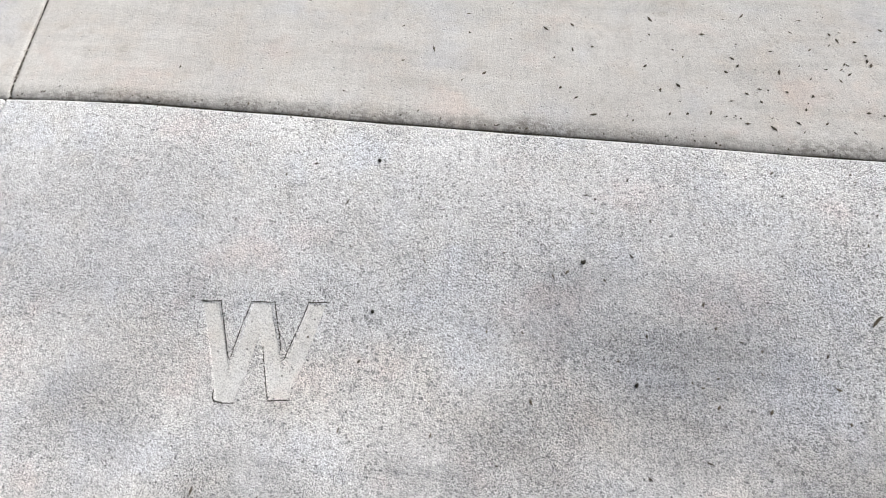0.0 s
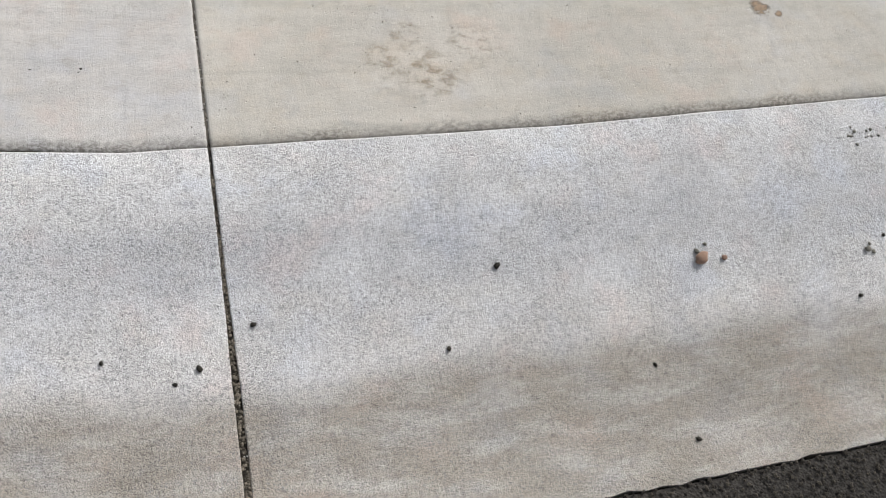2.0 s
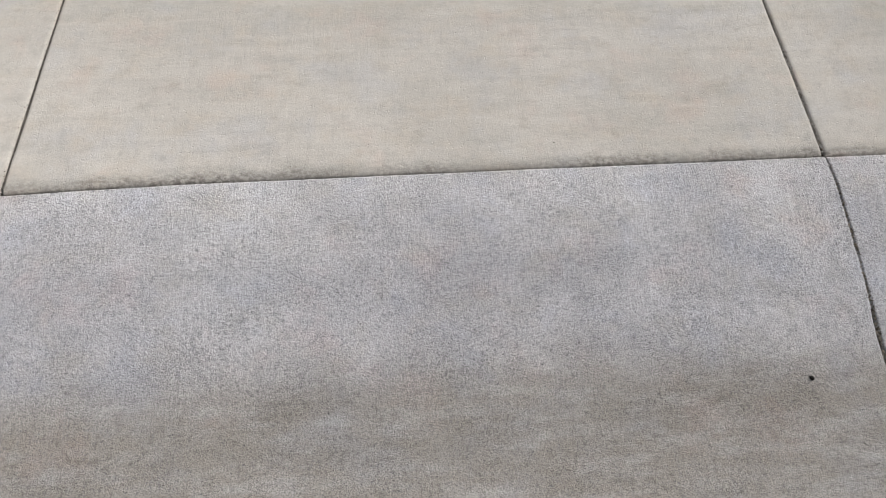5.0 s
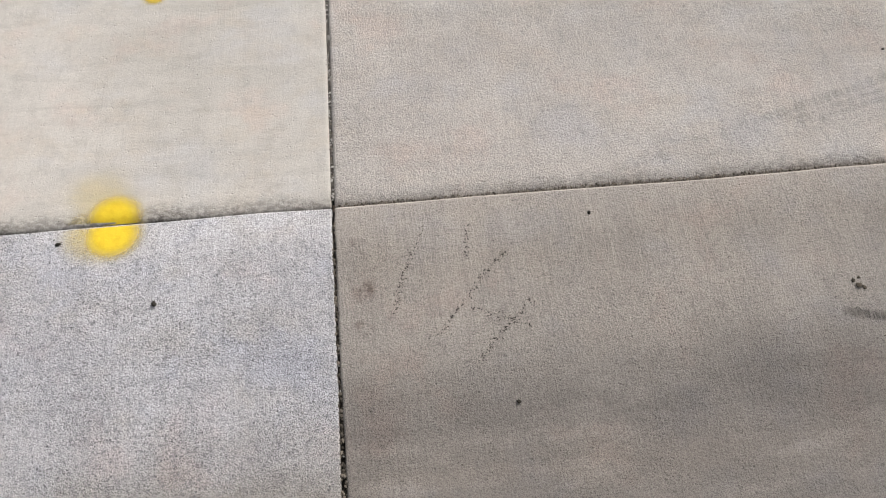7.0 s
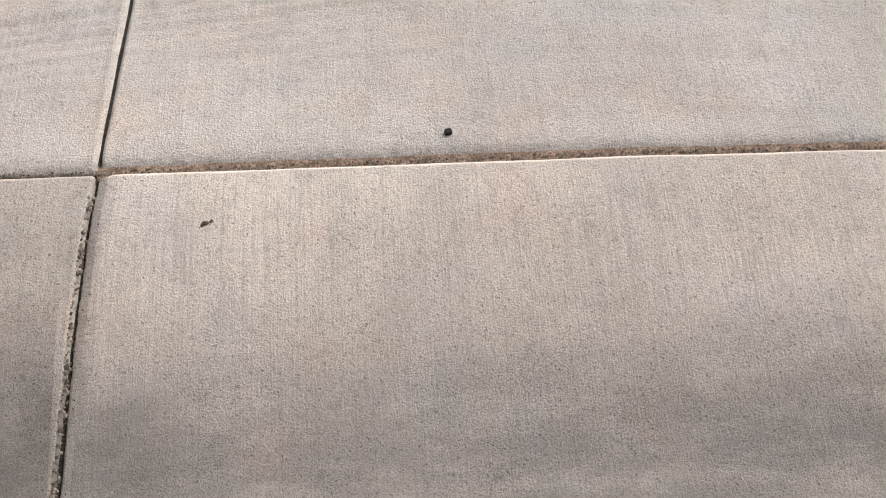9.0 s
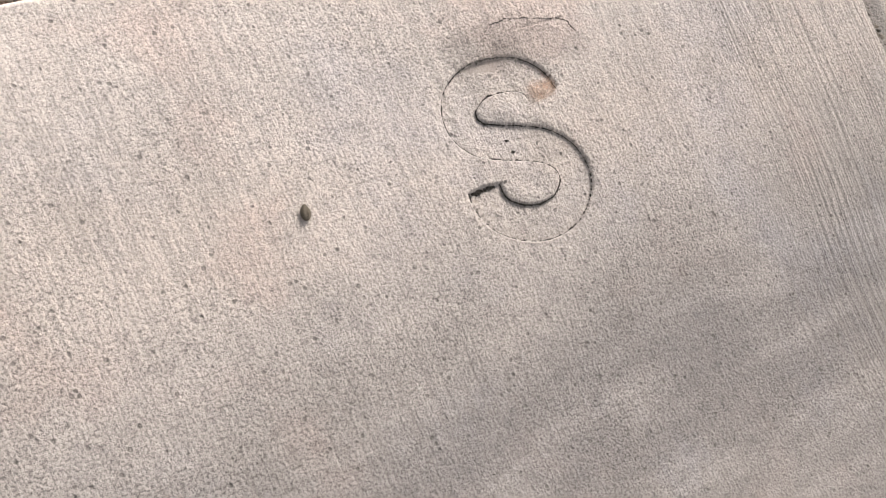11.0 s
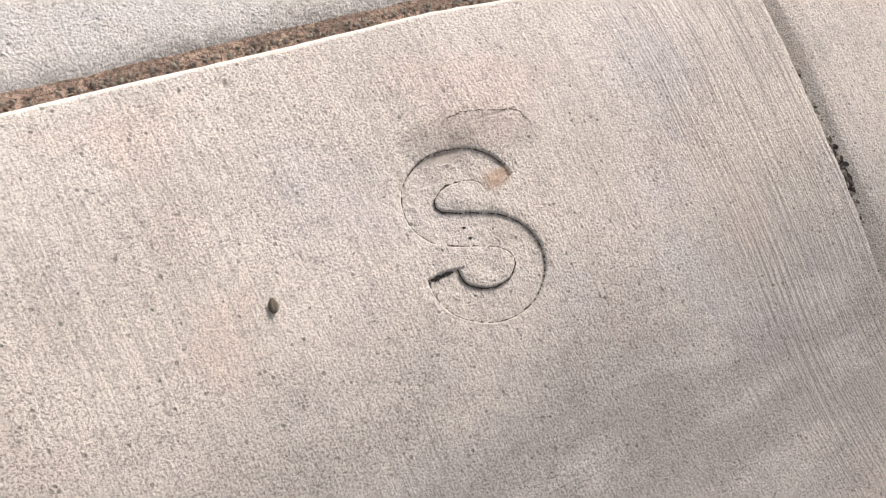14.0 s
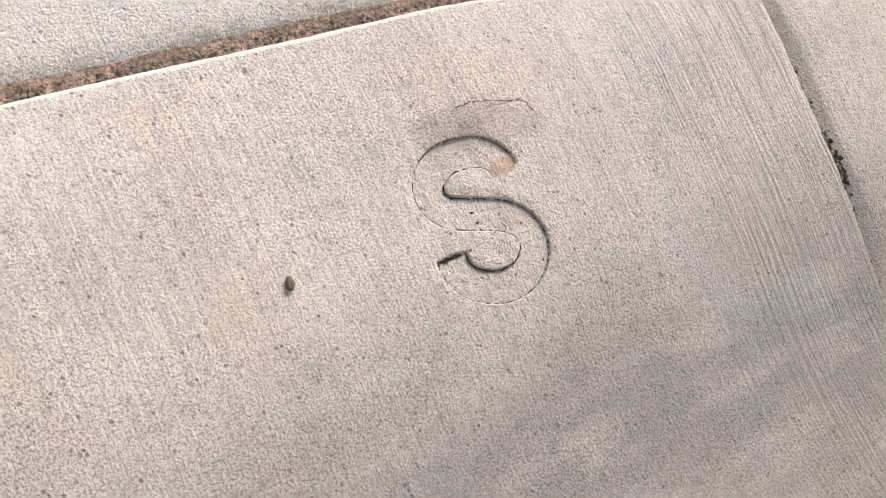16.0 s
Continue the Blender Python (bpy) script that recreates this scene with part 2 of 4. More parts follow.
KERB_SANDY = concrete("kerb_concrete_sandy", (0.63, 0.572, 0.51), (0.51, 0.462, 0.41), (0.56, 0.503, 0.446), 0.68, 0.46, (0.265, 0.244, 0.222), 0.8, 0.42, 0.22, pits=0.6, streaks=0.14, speckle=0.3,
                      bands=((0.20, 0.34, (1.08, 1.05, 1.02), 0.6), (0.52, 0.66, (0.88, 0.89, 0.91), 0.7)), furrows=(13.17, 13.53), chalk=1.0)
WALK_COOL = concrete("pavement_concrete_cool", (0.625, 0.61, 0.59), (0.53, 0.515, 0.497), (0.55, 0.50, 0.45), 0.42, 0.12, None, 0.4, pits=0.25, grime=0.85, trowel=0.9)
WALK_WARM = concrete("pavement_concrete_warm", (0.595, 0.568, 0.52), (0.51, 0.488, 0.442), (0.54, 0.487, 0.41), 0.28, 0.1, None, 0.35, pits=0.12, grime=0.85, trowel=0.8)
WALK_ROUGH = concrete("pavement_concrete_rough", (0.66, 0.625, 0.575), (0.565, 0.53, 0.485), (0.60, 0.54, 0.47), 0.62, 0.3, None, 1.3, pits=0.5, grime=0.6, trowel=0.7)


# tooled margin; the shade on its slope is put into this darker colour
TOOLED_SHADED = concrete("tooled_edge_shaded", (0.43, 0.395, 0.35), (0.34, 0.31, 0.275), (0.39, 0.335, 0.28), 0.55, 0.0, None, 0.9, pits=0.9)
STAMPED = {
    "kerb_concrete_grey": concrete("stamped_concrete_grey", (0.70, 0.695, 0.685), (0.62, 0.615, 0.605), (0.62, 0.59, 0.55), 0.7, 0.0, None, 0.3, pits=0.9),
    "kerb_concrete_sandy": concrete("stamped_concrete_sandy", (0.50, 0.455, 0.40), (0.42, 0.38, 0.335), (0.46, 0.395, 0.325), 0.3, 0.0, None, 0.15, pits=0.9)}


KERB_SILTY = concrete("kerb_concrete_silty", (0.70, 0.695, 0.70), (0.58, 0.575, 0.585), (0.58, 0.555, 0.515), 1.15, 0.32, (0.345, 0.322, 0.29), 0.95, 0.59, 0.13, pits=0.9, speckle=0.8,
                      bands=((0.0, 0.16, PALE_BAND, 0.6), (0.28, 0.48, COOL_BAND, 0.8), (0.50, 0.62, COOL_BAND, 0.6)))


def make_soil(name, dark, light):
    k = Mat(name)
    p = k.place()
    c = k.mix(k.span(k.noise(260, 3, 0.7, p), 0.35, 0.65), dark, light)
    c = k.mix(k.span(k.noise(40, 3, 0.6, p), 0.4, 0.6, 0, 0.5), c, tuple(v * 0.7 for v in dark))
    return k.finish(c, 0.95, k.bump(k.noise(420, 3, 0.7, p), 0.004, 0.9))


SOIL_DARK = make_soil("dark_joint_soil", (0.025, 0.023, 0.02), (0.08, 0.072, 0.06))
SOIL_BROWN = make_soil("brown_joint_soil", (0.05, 0.038, 0.03), (0.24, 0.175, 0.135))
SOIL_GREY = make_soil("grey_joint_soil", (0.05, 0.046, 0.04), (0.26, 0.24, 0.21))
SOIL_SANDY = make_soil("sandy_joint_soil", (0.13, 0.092, 0.07), (0.46, 0.335, 0.255))


def make_asphalt():
    k = Mat("asphalt")
    p = k.place()
    stones = k.cells(120, p)
    c = k.mix(k.span(k.noise(150, 3, 0.7, p), 0.35, 0.7), (0.022, 0.021, 0.02), (0.065, 0.06, 0.055))
    c = k.mix(k.span(k.noise(1.1, 4, 0.6, p), 0.4, 0.65, 0, 0.5), c, (0.055, 0.05, 0.046))
    return k.finish(c, 0.9, k.bump(stones, 0.006, 0.8))


ASPHALT = make_asphalt()


def grains(name, a, b, rough=0.85, scale=220):
    """Stony or woody bits that vary from piece to piece."""
    k = Mat(name)
    p = k.place()
    c = k.mix(k.math("FRACT", k.math("ADD", k.island(), k.random())), a, b)
    c = k.mix(k.span(k.noise(scale, 3, 0.7, p), 0.4, 0.7, 0, 0.5), c, tuple(v * 0.45 for v in a))
    return k.finish(c, rough, k.bump(k.noise(scale * 1.6, 3, 0.7, p), 0.0015, 0.7))


AGGREGATE = grains("asphalt_stone", (0.024, 0.022, 0.02), (0.085, 0.075, 0.062))
SEED = grains("dark_seed", (0.022, 0.02, 0.018), (0.05, 0.045, 0.036), 0.6)
MULCH = grains("wood_mulch", (0.05, 0.043, 0.034), (0.13, 0.11, 0.085), 0.9)
RED_STONE = grains("red_stone", (0.30, 0.20, 0.15), (0.25, 0.16, 0.12), 0.8, 90)
GREY_STONE = grains("grey_stone", (0.22, 0.21, 0.18), (0.16, 0.16, 0.14), 0.85)
GRIT = grains("joint_grit", (0.05, 0.044, 0.036), (0.30, 0.26, 0.21), 0.9)
PALE_GRIT = grains("pale_grit", (0.36, 0.34, 0.31), (0.60, 0.58, 0.54), 0.9)
STRAW = grains("dry_straw", (0.42, 0.31, 0.17), (0.30, 0.21, 0.12), 0.7)
DRY_LEAF = grains("dry_leaf", (0.48, 0.37, 0.26), (0.38, 0.33, 0.23), 0.75)
FADED_LEAF = grains("faded_leaf", (0.36, 0.29, 0.23), (0.25, 0.20, 0.16), 0.8)
CLAY = grains("brown_clay", (0.40, 0.31, 0.23), (0.32, 0.25, 0.19), 0.9, 160)
WHITE_CHIP = grains("white_chip", (0.75, 0.74, 0.72), (0.8, 0.79, 0.77), 0.7)
POD = grains("brown_pod", (0.16, 0.14, 0.105), (0.12, 0.10, 0.075), 0.8, 420)


# ---- the kerb's line and section ----
EDGE_X = -14.069 + 1.3528 * np.arange(23)
EDGE_Y = np.array([0.943, 0.855, 0.767, 0.679, 0.591, 0.4325, 0.2899, 0.1377, -0.0071, -0.0266, -0.0034, 0.0051, 0.0132, 0.0392, 0.0312,
                   0.0191, 0.0181, 0.0068, 0.0045, -0.0244, -0.0751, -0.20, -0.33])
CUT_S = np.array([0, 0.1068, 0.2136, 0.3204, 0.445, 0.5696, 0.712, 0.8544, 0.9968, 1.157, 1.424])
CUT_Z = np.array([0, 0.0098, -0.0093, -0.022, -0.0423, -0.0786, -0.0883, -0.0897, -0.0727, -0.0235, 0.0551])
JOINT_X = [-12.0, -9.006, -5.746, -3.004, 0.0, 3.007, 5.479, 8.001, 10.490, 13.529, 16.5]
JOINT_LEAN = [radians(a) for a in (0, 1.26, -2.18, 0.61, -0.12, -4.06, 0.59, -1.7, -2.76, -1.55, 0)]
LIP = 1.165          # where the gutter ends and the asphalt begins
WALK_BACK = -1.9     # back of the pavement
WALK_Z = -0.002


def edge(x):
    return np.interp(x, EDGE_X, EDGE_Y)


FINE_S = np.arange(-0.4, 1.9, 0.01)
ROUGH_Z = np.where(FINE_S < 0, -np.interp(-FINE_S, CUT_S, CUT_Z), np.interp(FINE_S, CUT_S, CUT_Z) + np.maximum(FINE_S - 1.424, 0) * 0.29)
BELL = np.exp(-0.5 * (np.arange(-20, 21) / 6.0) ** 2)
FINE_Z = np.convolve(np.pad(ROUGH_Z, 20, mode="edge"), BELL / BELL.sum(), "valid")


def section(s):
    """Height of the kerb and gutter, a smooth roll without kinks."""
    return np.interp(s, FINE_S, FINE_Z)


def ripple(x, s, size, seed):
    """Smooth unevenness between -1 and 1 from a few sines."""
    r = np.random.RandomState(seed)
    total = 0
    for _ in range(6):
        a, f, ph = r.uniform(0, 6.28), r.uniform(0.6, 1.6) * 6.28 / size, r.uniform(0, 6.28)
        total = total + np.sin((np.cos(a) * x + np.sin(a) * s) * f + ph)
    return total / 6


def rounding(d, radius):
    """How far a rounded arris has dropped at d from the side."""
    t = np.clip(1 - d / radius, 0, 1)
    return radius * (1 - np.sqrt(1 - t * t * 0.98))


KERB_OFFSET = {7: 0.002, 9: -0.007}      # slabs that sit higher or lower than their neighbours
BACK_GAP = {0: 0.014, 1: 0.015, 2: 0.012, 7: 0.012, 8: 0.0165, 9: 0.018}  # gap behind the kerb where it has opened


def kerb_top(i, x, s):
    return (section(s) + 0.0022 * ripple(x, s, 0.6, 10 + i) + 0.0006 * ripple(x, s, 0.09, 20 + i) + KERB_OFFSET.get(i, 0.0)
            - rounding(np.maximum(s, 0), 0.005))


def walk_top(i, x, s):
    b = -s
    front = np.maximum(b - BACK_GAP.get(i, 0.010), 0)
    return WALK_Z + 0.002 * ripple(x, s, 0.8, 110 + i) * np.clip(b / 0.2, 0, 1) - (0.42 if i < 8 else 0.62) * rounding(front, 0.036 + 0.005 * ripple(x, x * 0, 0.5, 180 + i))


def slab_of(x):
    return max(0, min(9, int(np.searchsorted(JOINT_X, x)) - 1))


def on(x, s, lift=0.0):
    """The place on the ground at x along and s across."""
    i, px, ps = slab_of(x), np.float64(x), np.float64(s)
    if -BACK_GAP.get(i, 0.010) - 0.003 < s < -0.002:
        z = 0.0
    elif s < -0.002:
        z = float(walk_top(i, px, ps))
    elif s < LIP:
        z = float(kerb_top(i, px, np.maximum(ps, 0.004)))
    else:
        z = float(section(ps))
    return Vector((x, float(edge(x)) - s, z + lift))


# ---- letters and marks pressed into the concrete ----
def along(points, steps=8):
    """A smooth line through the points."""
    p = [np.array(q, float) for q in points]
    p = [2 * p[0] - p[1]] + p + [2 * p[-1] - p[-2]]
    out = []
    for i in range(1, len(p) - 2):
        for j in range(steps):
            t = j / steps
            out.append(0.5 * (2 * p[i] + (p[i + 1] - p[i - 1]) * t + (2 * p[i - 1] - 5 * p[i] + 4 * p[i + 1] - p[i + 2]) * t * t
                              + (3 * p[i] - p[i - 1] - 3 * p[i + 1] + p[i + 2]) * t ** 3))
    out.append(p[-2])
    return np.array(out)


def from_line(x, s, line):
    """The distance of grid points from a line of points that is cut square at both ends."""
    best = np.full(np.shape(x), 9.0)
    last = len(line) - 2
    for i, (a, b) in enumerate(zip(line[:-1], line[1:])):
        d = b - a
        t = ((x - a[0]) * d[0] + (s - a[1]) * d[1]) / (d @ d + 1e-12)
        c = np.clip(t, 0, 1)
        far = np.hypot(x - a[0] - c * d[0], s - a[1] - c * d[1])
        past = np.maximum(-t if i == 0 else -9, (t - 1) if i == last else -9) * math.sqrt(d @ d)
        far = np.where(past > 0, far + past * 8, far)
        best = np.minimum(best, far)
    for end, inner in ((line[0], line[1]), (line[-1], line[-2])):
        out = (end - inner) / np.linalg.norm(end - inner)
        past = (x - end[0]) * out[0] + (s - end[1]) * out[1]
        best = np.where((past > 0) & (np.hypot(x - end[0], s - end[1]) < 0.034), best + 8 * past, best)
    return best


def step(v, lo, hi):
    t = np.clip((v - lo) / (hi - lo), 0, 1)
    return t * t * (3 - 2 * t)


S_LINE = along([(12.966, 0.241), (12.960, 0.221), (12.936, 0.205), (12.892, 0.203), (12.861, 0.221), (12.854, 0.246), (12.865, 0.265), (12.886, 0.275),
                (12.916, 0.285), (12.943, 0.297), (12.961, 0.318), (12.961, 0.345), (12.938, 0.369), (12.906, 0.376), (12.877, 0.369), (12.855, 0.353), (12.847, 0.335), (12.847, 0.319)])
# strokes of the W: middle at the top and at the bottom of the letter
W_STROKES = ((-8.390, 0.467, -8.330, 0.667), (-8.280, 0.456, -8.330, 0.664), (-8.280, 0.456, -8.222, 0.648), (-8.162, 0.444, -8.222, 0.647))


def letter_s(x, s):
    d = from_line(x, s, S_LINE)
    cut = -0.0055 * step(0.0216 - d, 0, 0.0020)
    cut = cut + 0.0022 * np.exp(-(np.hypot((x - 12.912) * 0.8, s - 0.244) / 0.011) ** 2) - 0.003 * np.exp(-(np.hypot((x - 12.908) * 0.9, s - 0.334) / 0.014) ** 2)
    cut = cut - 0.0022 * np.exp(-((d - 0.0212) / 0.0011) ** 2)           # seam around the letter
    cut = cut - 0.0012 * step(0.034 - d, 0, 0.012)                       # pressed-in rim
    cut = cut + 0.0007 * ripple(x, s, 0.016, 77) * step(0.045 - d, 0, 0.02)
    # one straight edge of the stamp's plate
    cut = cut - 0.0012 * step(0.0022 - np.abs(s - 0.157 + 0.02 * (x - 12.99)), 0, 0.002) * step(x, 12.955, 12.97) * step(-x, -13.035, -13.03)
    cut = cut - 0.0030 * step(0.03 - np.hypot((x - 12.91) * 0.7, s - 0.170), 0, 0.025)
    return cut


def letter_w(x, s):
    cut = np.zeros(np.shape(x))
    for xa, sa, xb, sb in W_STROKES:
        mid = xa + (xb - xa) * (s - sa) / (sb - sa)
        inside = np.minimum(0.0205 - np.abs(x - mid), np.minimum(s - sa - 0.04 * (xa - x), sb - s))
        cut = np.maximum(cut, step(inside, 0, 0.0045))
    return -0.0015 * cut


def tick(x, s):
    return -0.004 * step(0.007 - np.hypot(x - 12.702, (s - 0.030)), 0, 0.005) - 0.0015 * step(0.004 - from_line(x, s, np.array([(12.703, 0.03), (12.692, 0.08)])), 0, 0.003)


def spall(x, s):
    """A flake lost from the pavement's skin."""
    r = np.hypot((x + 0.968) / 0.042, (s + 0.452) / 0.021)
    r = r * (1 + 0.25 * ripple(x, s, 0.03, 8))
    return -0.006 * step(1 - r, 0, 0.3)


# ---- meshes ----
def link(name, data, material, parent=None, label="", category="", kind="", group=""):
    data.materials.append(material)
    ob = new(name, data)
    if parent is not None:
        ob.parent = parent
    return tagged(ob, label, category, group, kind)


def stations(lo, hi, pitch, fine=()):
    """Values from lo to hi, tight at both ends and inside the fine stretches (from, to, pitch)."""
    v = [np.linspace(lo, hi, max(2, int(round((hi - lo) / pitch)) + 1))]
    rim = np.array([0.0015, 0.004, 0.008, 0.014, 0.022, 0.035])
    v += [lo + rim, hi - rim]
    for a, b, p in fine:
        v.append(np.arange(max(a, lo), min(b, hi), p))
    v = np.unique(np.concatenate(v))
    return v[np.r_[True, np.diff(v) > 0.0005]]


def sheet(name, x, y, z, u, s, thick):
    """A grid of points closed downwards by side walls, with the plan coordinates as its map."""
    rows, cols = x.shape
    top = np.stack([x, y, z], -1).reshape(-1, 3)
    idx = np.arange(rows * cols).reshape(rows, cols)
    faces = np.stack([idx[:-1, :-1], idx[:-1, 1:], idx[1:, 1:], idx[1:, :-1]], -1).reshape(-1, 4)
    ring = np.concatenate([idx[0, :-1], idx[:-1, -1], idx[-1, :0:-1], idx[:0:-1, 0]])
    low = top[ring].copy()
    low[:, 2] -= thick
    n = len(top)
    k = len(ring)
    a = np.arange(k)
    b = (a + 1) % k
    sides = np.stack([ring[b], ring[a], n + a, n + b], -1)
    verts = np.concatenate([top, low])
    plan = np.concatenate([np.stack([u, s], -1).reshape(-1, 2), np.stack([u, s], -1).reshape(-1, 2)[ring]])
    all_faces = np.concatenate([faces, sides])
    me = bpy.data.meshes.new(name)
    me.from_pydata(verts.tolist(), [], all_faces.tolist())
    uv = me.uv_layers.new(name="plan")
    uv.data.foreach_set("uv", plan[all_faces.ravel()].astype(np.float32).ravel())
    me.polygons.foreach_set("use_smooth", np.r_[np.ones(len(faces), bool), np.zeros(k, bool)])
    me.update()
    # the grid runs towards the road, so its faces are turned to look up
    if me.polygons[0].normal.z < 0:
        me.flip_normals()
    return me


def gap_of(joint):
    """Half widths of a joint in the kerb at its top and at the gutter."""
    return {2: (0.0045, 0.008), 3: (0.0050, 0.010), 4: (0.004, 0.011), 5: (0.004, 0.008), 6: (0.003, 0.007), 7: (0.0035, 0.007),
            8: (0.0035, 0.007), 9: (0.0025, 0.006)}.get(joint, (0.004, 0.008))


def kerb_slab(i, parent, material, label, relief=(), fine_x=(), fine_s=()):
    """One length of kerb and gutter between two joints."""
    s = stations(0.0, LIP, 0.022, fine_s)
    length = JOINT_X[i + 1] - JOINT_X[i]
    v = stations(0.0, length, 0.05, [(a - JOINT_X[i], b - JOINT_X[i], p) for a, b, p in fine_x]) / length
    V, Sx = np.meshgrid(v, s)
    grow = step(Sx, 0.35, 0.75) * step(-Sx, -1.16, -0.95) ** 0.5
    def side(j, sign):
        a, b = gap_of(j)
        wob = 0.0014 * ripple(Sx, Sx * 0, 0.07, 40 + j + (sign > 0)) + 0.0016 * ripple(Sx, Sx * 0, 0.018, 60 + j + 7 * (sign > 0))
        return JOINT_X[j] + Sx * math.sin(JOINT_LEAN[j]) + sign * (a + (b - a) * grow + wob)
    left, right = side(i, 1), side(i + 1, -1)
    X = left + (right - left) * V
    d_end = np.minimum((X - left), (right - X))
    wavy = 0.0022 * ripple(X, X * 0, 0.35, 90 + i) + 0.0007 * ripple(X, X * 0, 0.05, 91 + i)
    Z = kerb_top(i, X, Sx) - rounding(np.maximum(d_end, 0), 0.0045)
    if i in (8, 9):
        Z = Z - 0.016 * np.clip(1 - (X - left) / 0.042, 0, 1) ** 1.2      # sloping margin left by the edging tool
    for press in relief:
        Z = Z + press(X, Sx)
    Y = edge(X) - Sx + wavy * step(-Sx, -0.1, 0)
    ragged = step(Sx, LIP - 0.03, LIP)
    Y = Y + ragged * (0.009 * ripple(X, X * 0, 0.14, 30 + i) + 0.006 * ripple(X, X * 0, 0.05, 31 + i))
    me = sheet("kerb_slab", X, Y, Z, X, Sx, 0.14)
    ob = link("kerb_slab", me, material, parent, label)
    if i in (8, 9):
        # margin faces get the darker colour that carries their shade
        me.materials.append(TOOLED_SHADED)
        near = ((X - left)[:-1, :-1] + (X - left)[1:, 1:]) / 2 < (0.036 if i == 9 else 0.024) + 0.005 * ripple(Sx, Sx * 0, 0.06, 70 + i)[:-1, :-1]
        index = np.zeros(len(me.polygons), np.int32)
        index[:near.size] = near.ravel()
        me.polygons.foreach_set("material_index", index)
    if relief:
        # the stamp has pressed the letter's floor smooth
        me.materials.append(STAMPED[material.name])
        cut = relief[0](X, Sx)
        deep = (cut[:-1, :-1] + cut[1:, 1:]) / 2 < 0.75 * cut.min()
        index = np.zeros(len(me.polygons), np.int32)
        me.polygons.foreach_get("material_index", index)
        index[:deep.size] = np.where(deep.ravel(), len(me.materials) - 1, index[:deep.size])
        me.polygons.foreach_set("material_index", index)
    return ob


def walk_slab(i, parent, material, label, back_gap, relief=(), fine_x=(), fine_s=()):
    """One pavement slab behind the kerb, with a rounded front edge."""
    back = stations(-WALK_BACK * 0 + back_gap, -WALK_BACK, 0.06, fine_s)
    length = JOINT_X[i + 1] - JOINT_X[i]
    v = stations(0.0, length, 0.07, [(a - JOINT_X[i], b - JOINT_X[i], p) for a, b, p in fine_x]) / length
    V, B = np.meshgrid(v, back[::-1])
    Sx = -B
    def side(j, sign):
        wob = 0.0014 * ripple(Sx, Sx * 0, 0.1, 140 + j) + 0.0013 * ripple(Sx, Sx * 0, 0.03, 160 + j + 5 * (sign > 0))
        return JOINT_X[j] + Sx * math.sin(JOINT_LEAN[j]) + sign * (0.0038 + wob)
    left, right = side(i, 1), side(i + 1, -1)
    X = left + (right - left) * V
    d_end = np.minimum(X - left, right - X)
    worn = 0.003 * ripple(X, X * 0, 0.3, 170 + i) + 0.0014 * ripple(X, X * 0, 0.04, 171 + i)
    Z = walk_top(i, X, Sx) - rounding(np.maximum(d_end, 0), 0.009)
    if i in (7, 8):
        d_joint = (X - left) if i == 8 else (right - X)
        Z = Z + 0.0022 * step(d_joint, 0.004, 0.009) * step(-d_joint, -0.022, -0.013)      # bead left by the edging tool
    for press in relief:
        Z = Z + press(X, Sx)
    Y = edge(X) - Sx + worn * step(-B, -0.12, -0.01)
    me = sheet("pavement_slab", X, Y, Z, X, Sx, 0.11)
    return link("pavement_slab", me, material, parent, label)


kerb = tagged(new("kerb"), "cast concrete kerb and gutter in jointed lengths", "kerb", kind="structure")
pavement = tagged(new("pavement"), "pale concrete pavement slabs beside the kerb", "pavement", kind="structure")

KERB_LOOK = {5: (KERB_SILTY, "grey grainy kerb slab, brownish towards the gutter"), 6: (KERB_SILTY, "grey grainy kerb slab with a yellow paint spot"),
             7: (KERB_TAN, "tan-brown kerb slab, smooth, with a tyre scuff"), 8: (KERB_SANDY, "sandy broomed kerb slab with a stamped letter S"),
             9: (KERB_SANDY, "sandy broomed kerb slab")}
kerb_slabs, walk_slabs = {}, {}
for i in range(10):
    look_of, words = KERB_LOOK.get(i, (KERB_GREY, "grey grainy kerb slab, silted along the gutter"))
    extra = {}
    if i == 1:
        words = "grey grainy kerb slab with a stamped letter W"
        extra = dict(relief=(letter_w,), fine_x=[(-8.44, -8.11, 0.0015)], fine_s=[(0.42, 0.69, 0.0015)])
    if i == 8:
        extra = dict(relief=(letter_s, tick), fine_x=[(12.80, 13.05, 0.0012), (12.68, 12.72, 0.003)], fine_s=[(0.135, 0.405, 0.0012), (0.015, 0.09, 0.003)])
    kerb_slabs[i] = kerb_slab(i, kerb, look_of, words, **extra)
for i in range(10):
    extra = dict(relief=(spall,), fine_x=[(-1.03, -0.9, 0.004)], fine_s=[(0.42, 0.49, 0.004)]) if i == 3 else {}
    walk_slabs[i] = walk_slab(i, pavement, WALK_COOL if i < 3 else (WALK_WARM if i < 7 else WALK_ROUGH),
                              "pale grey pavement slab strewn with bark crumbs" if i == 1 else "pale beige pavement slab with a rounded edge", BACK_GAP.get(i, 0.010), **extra)


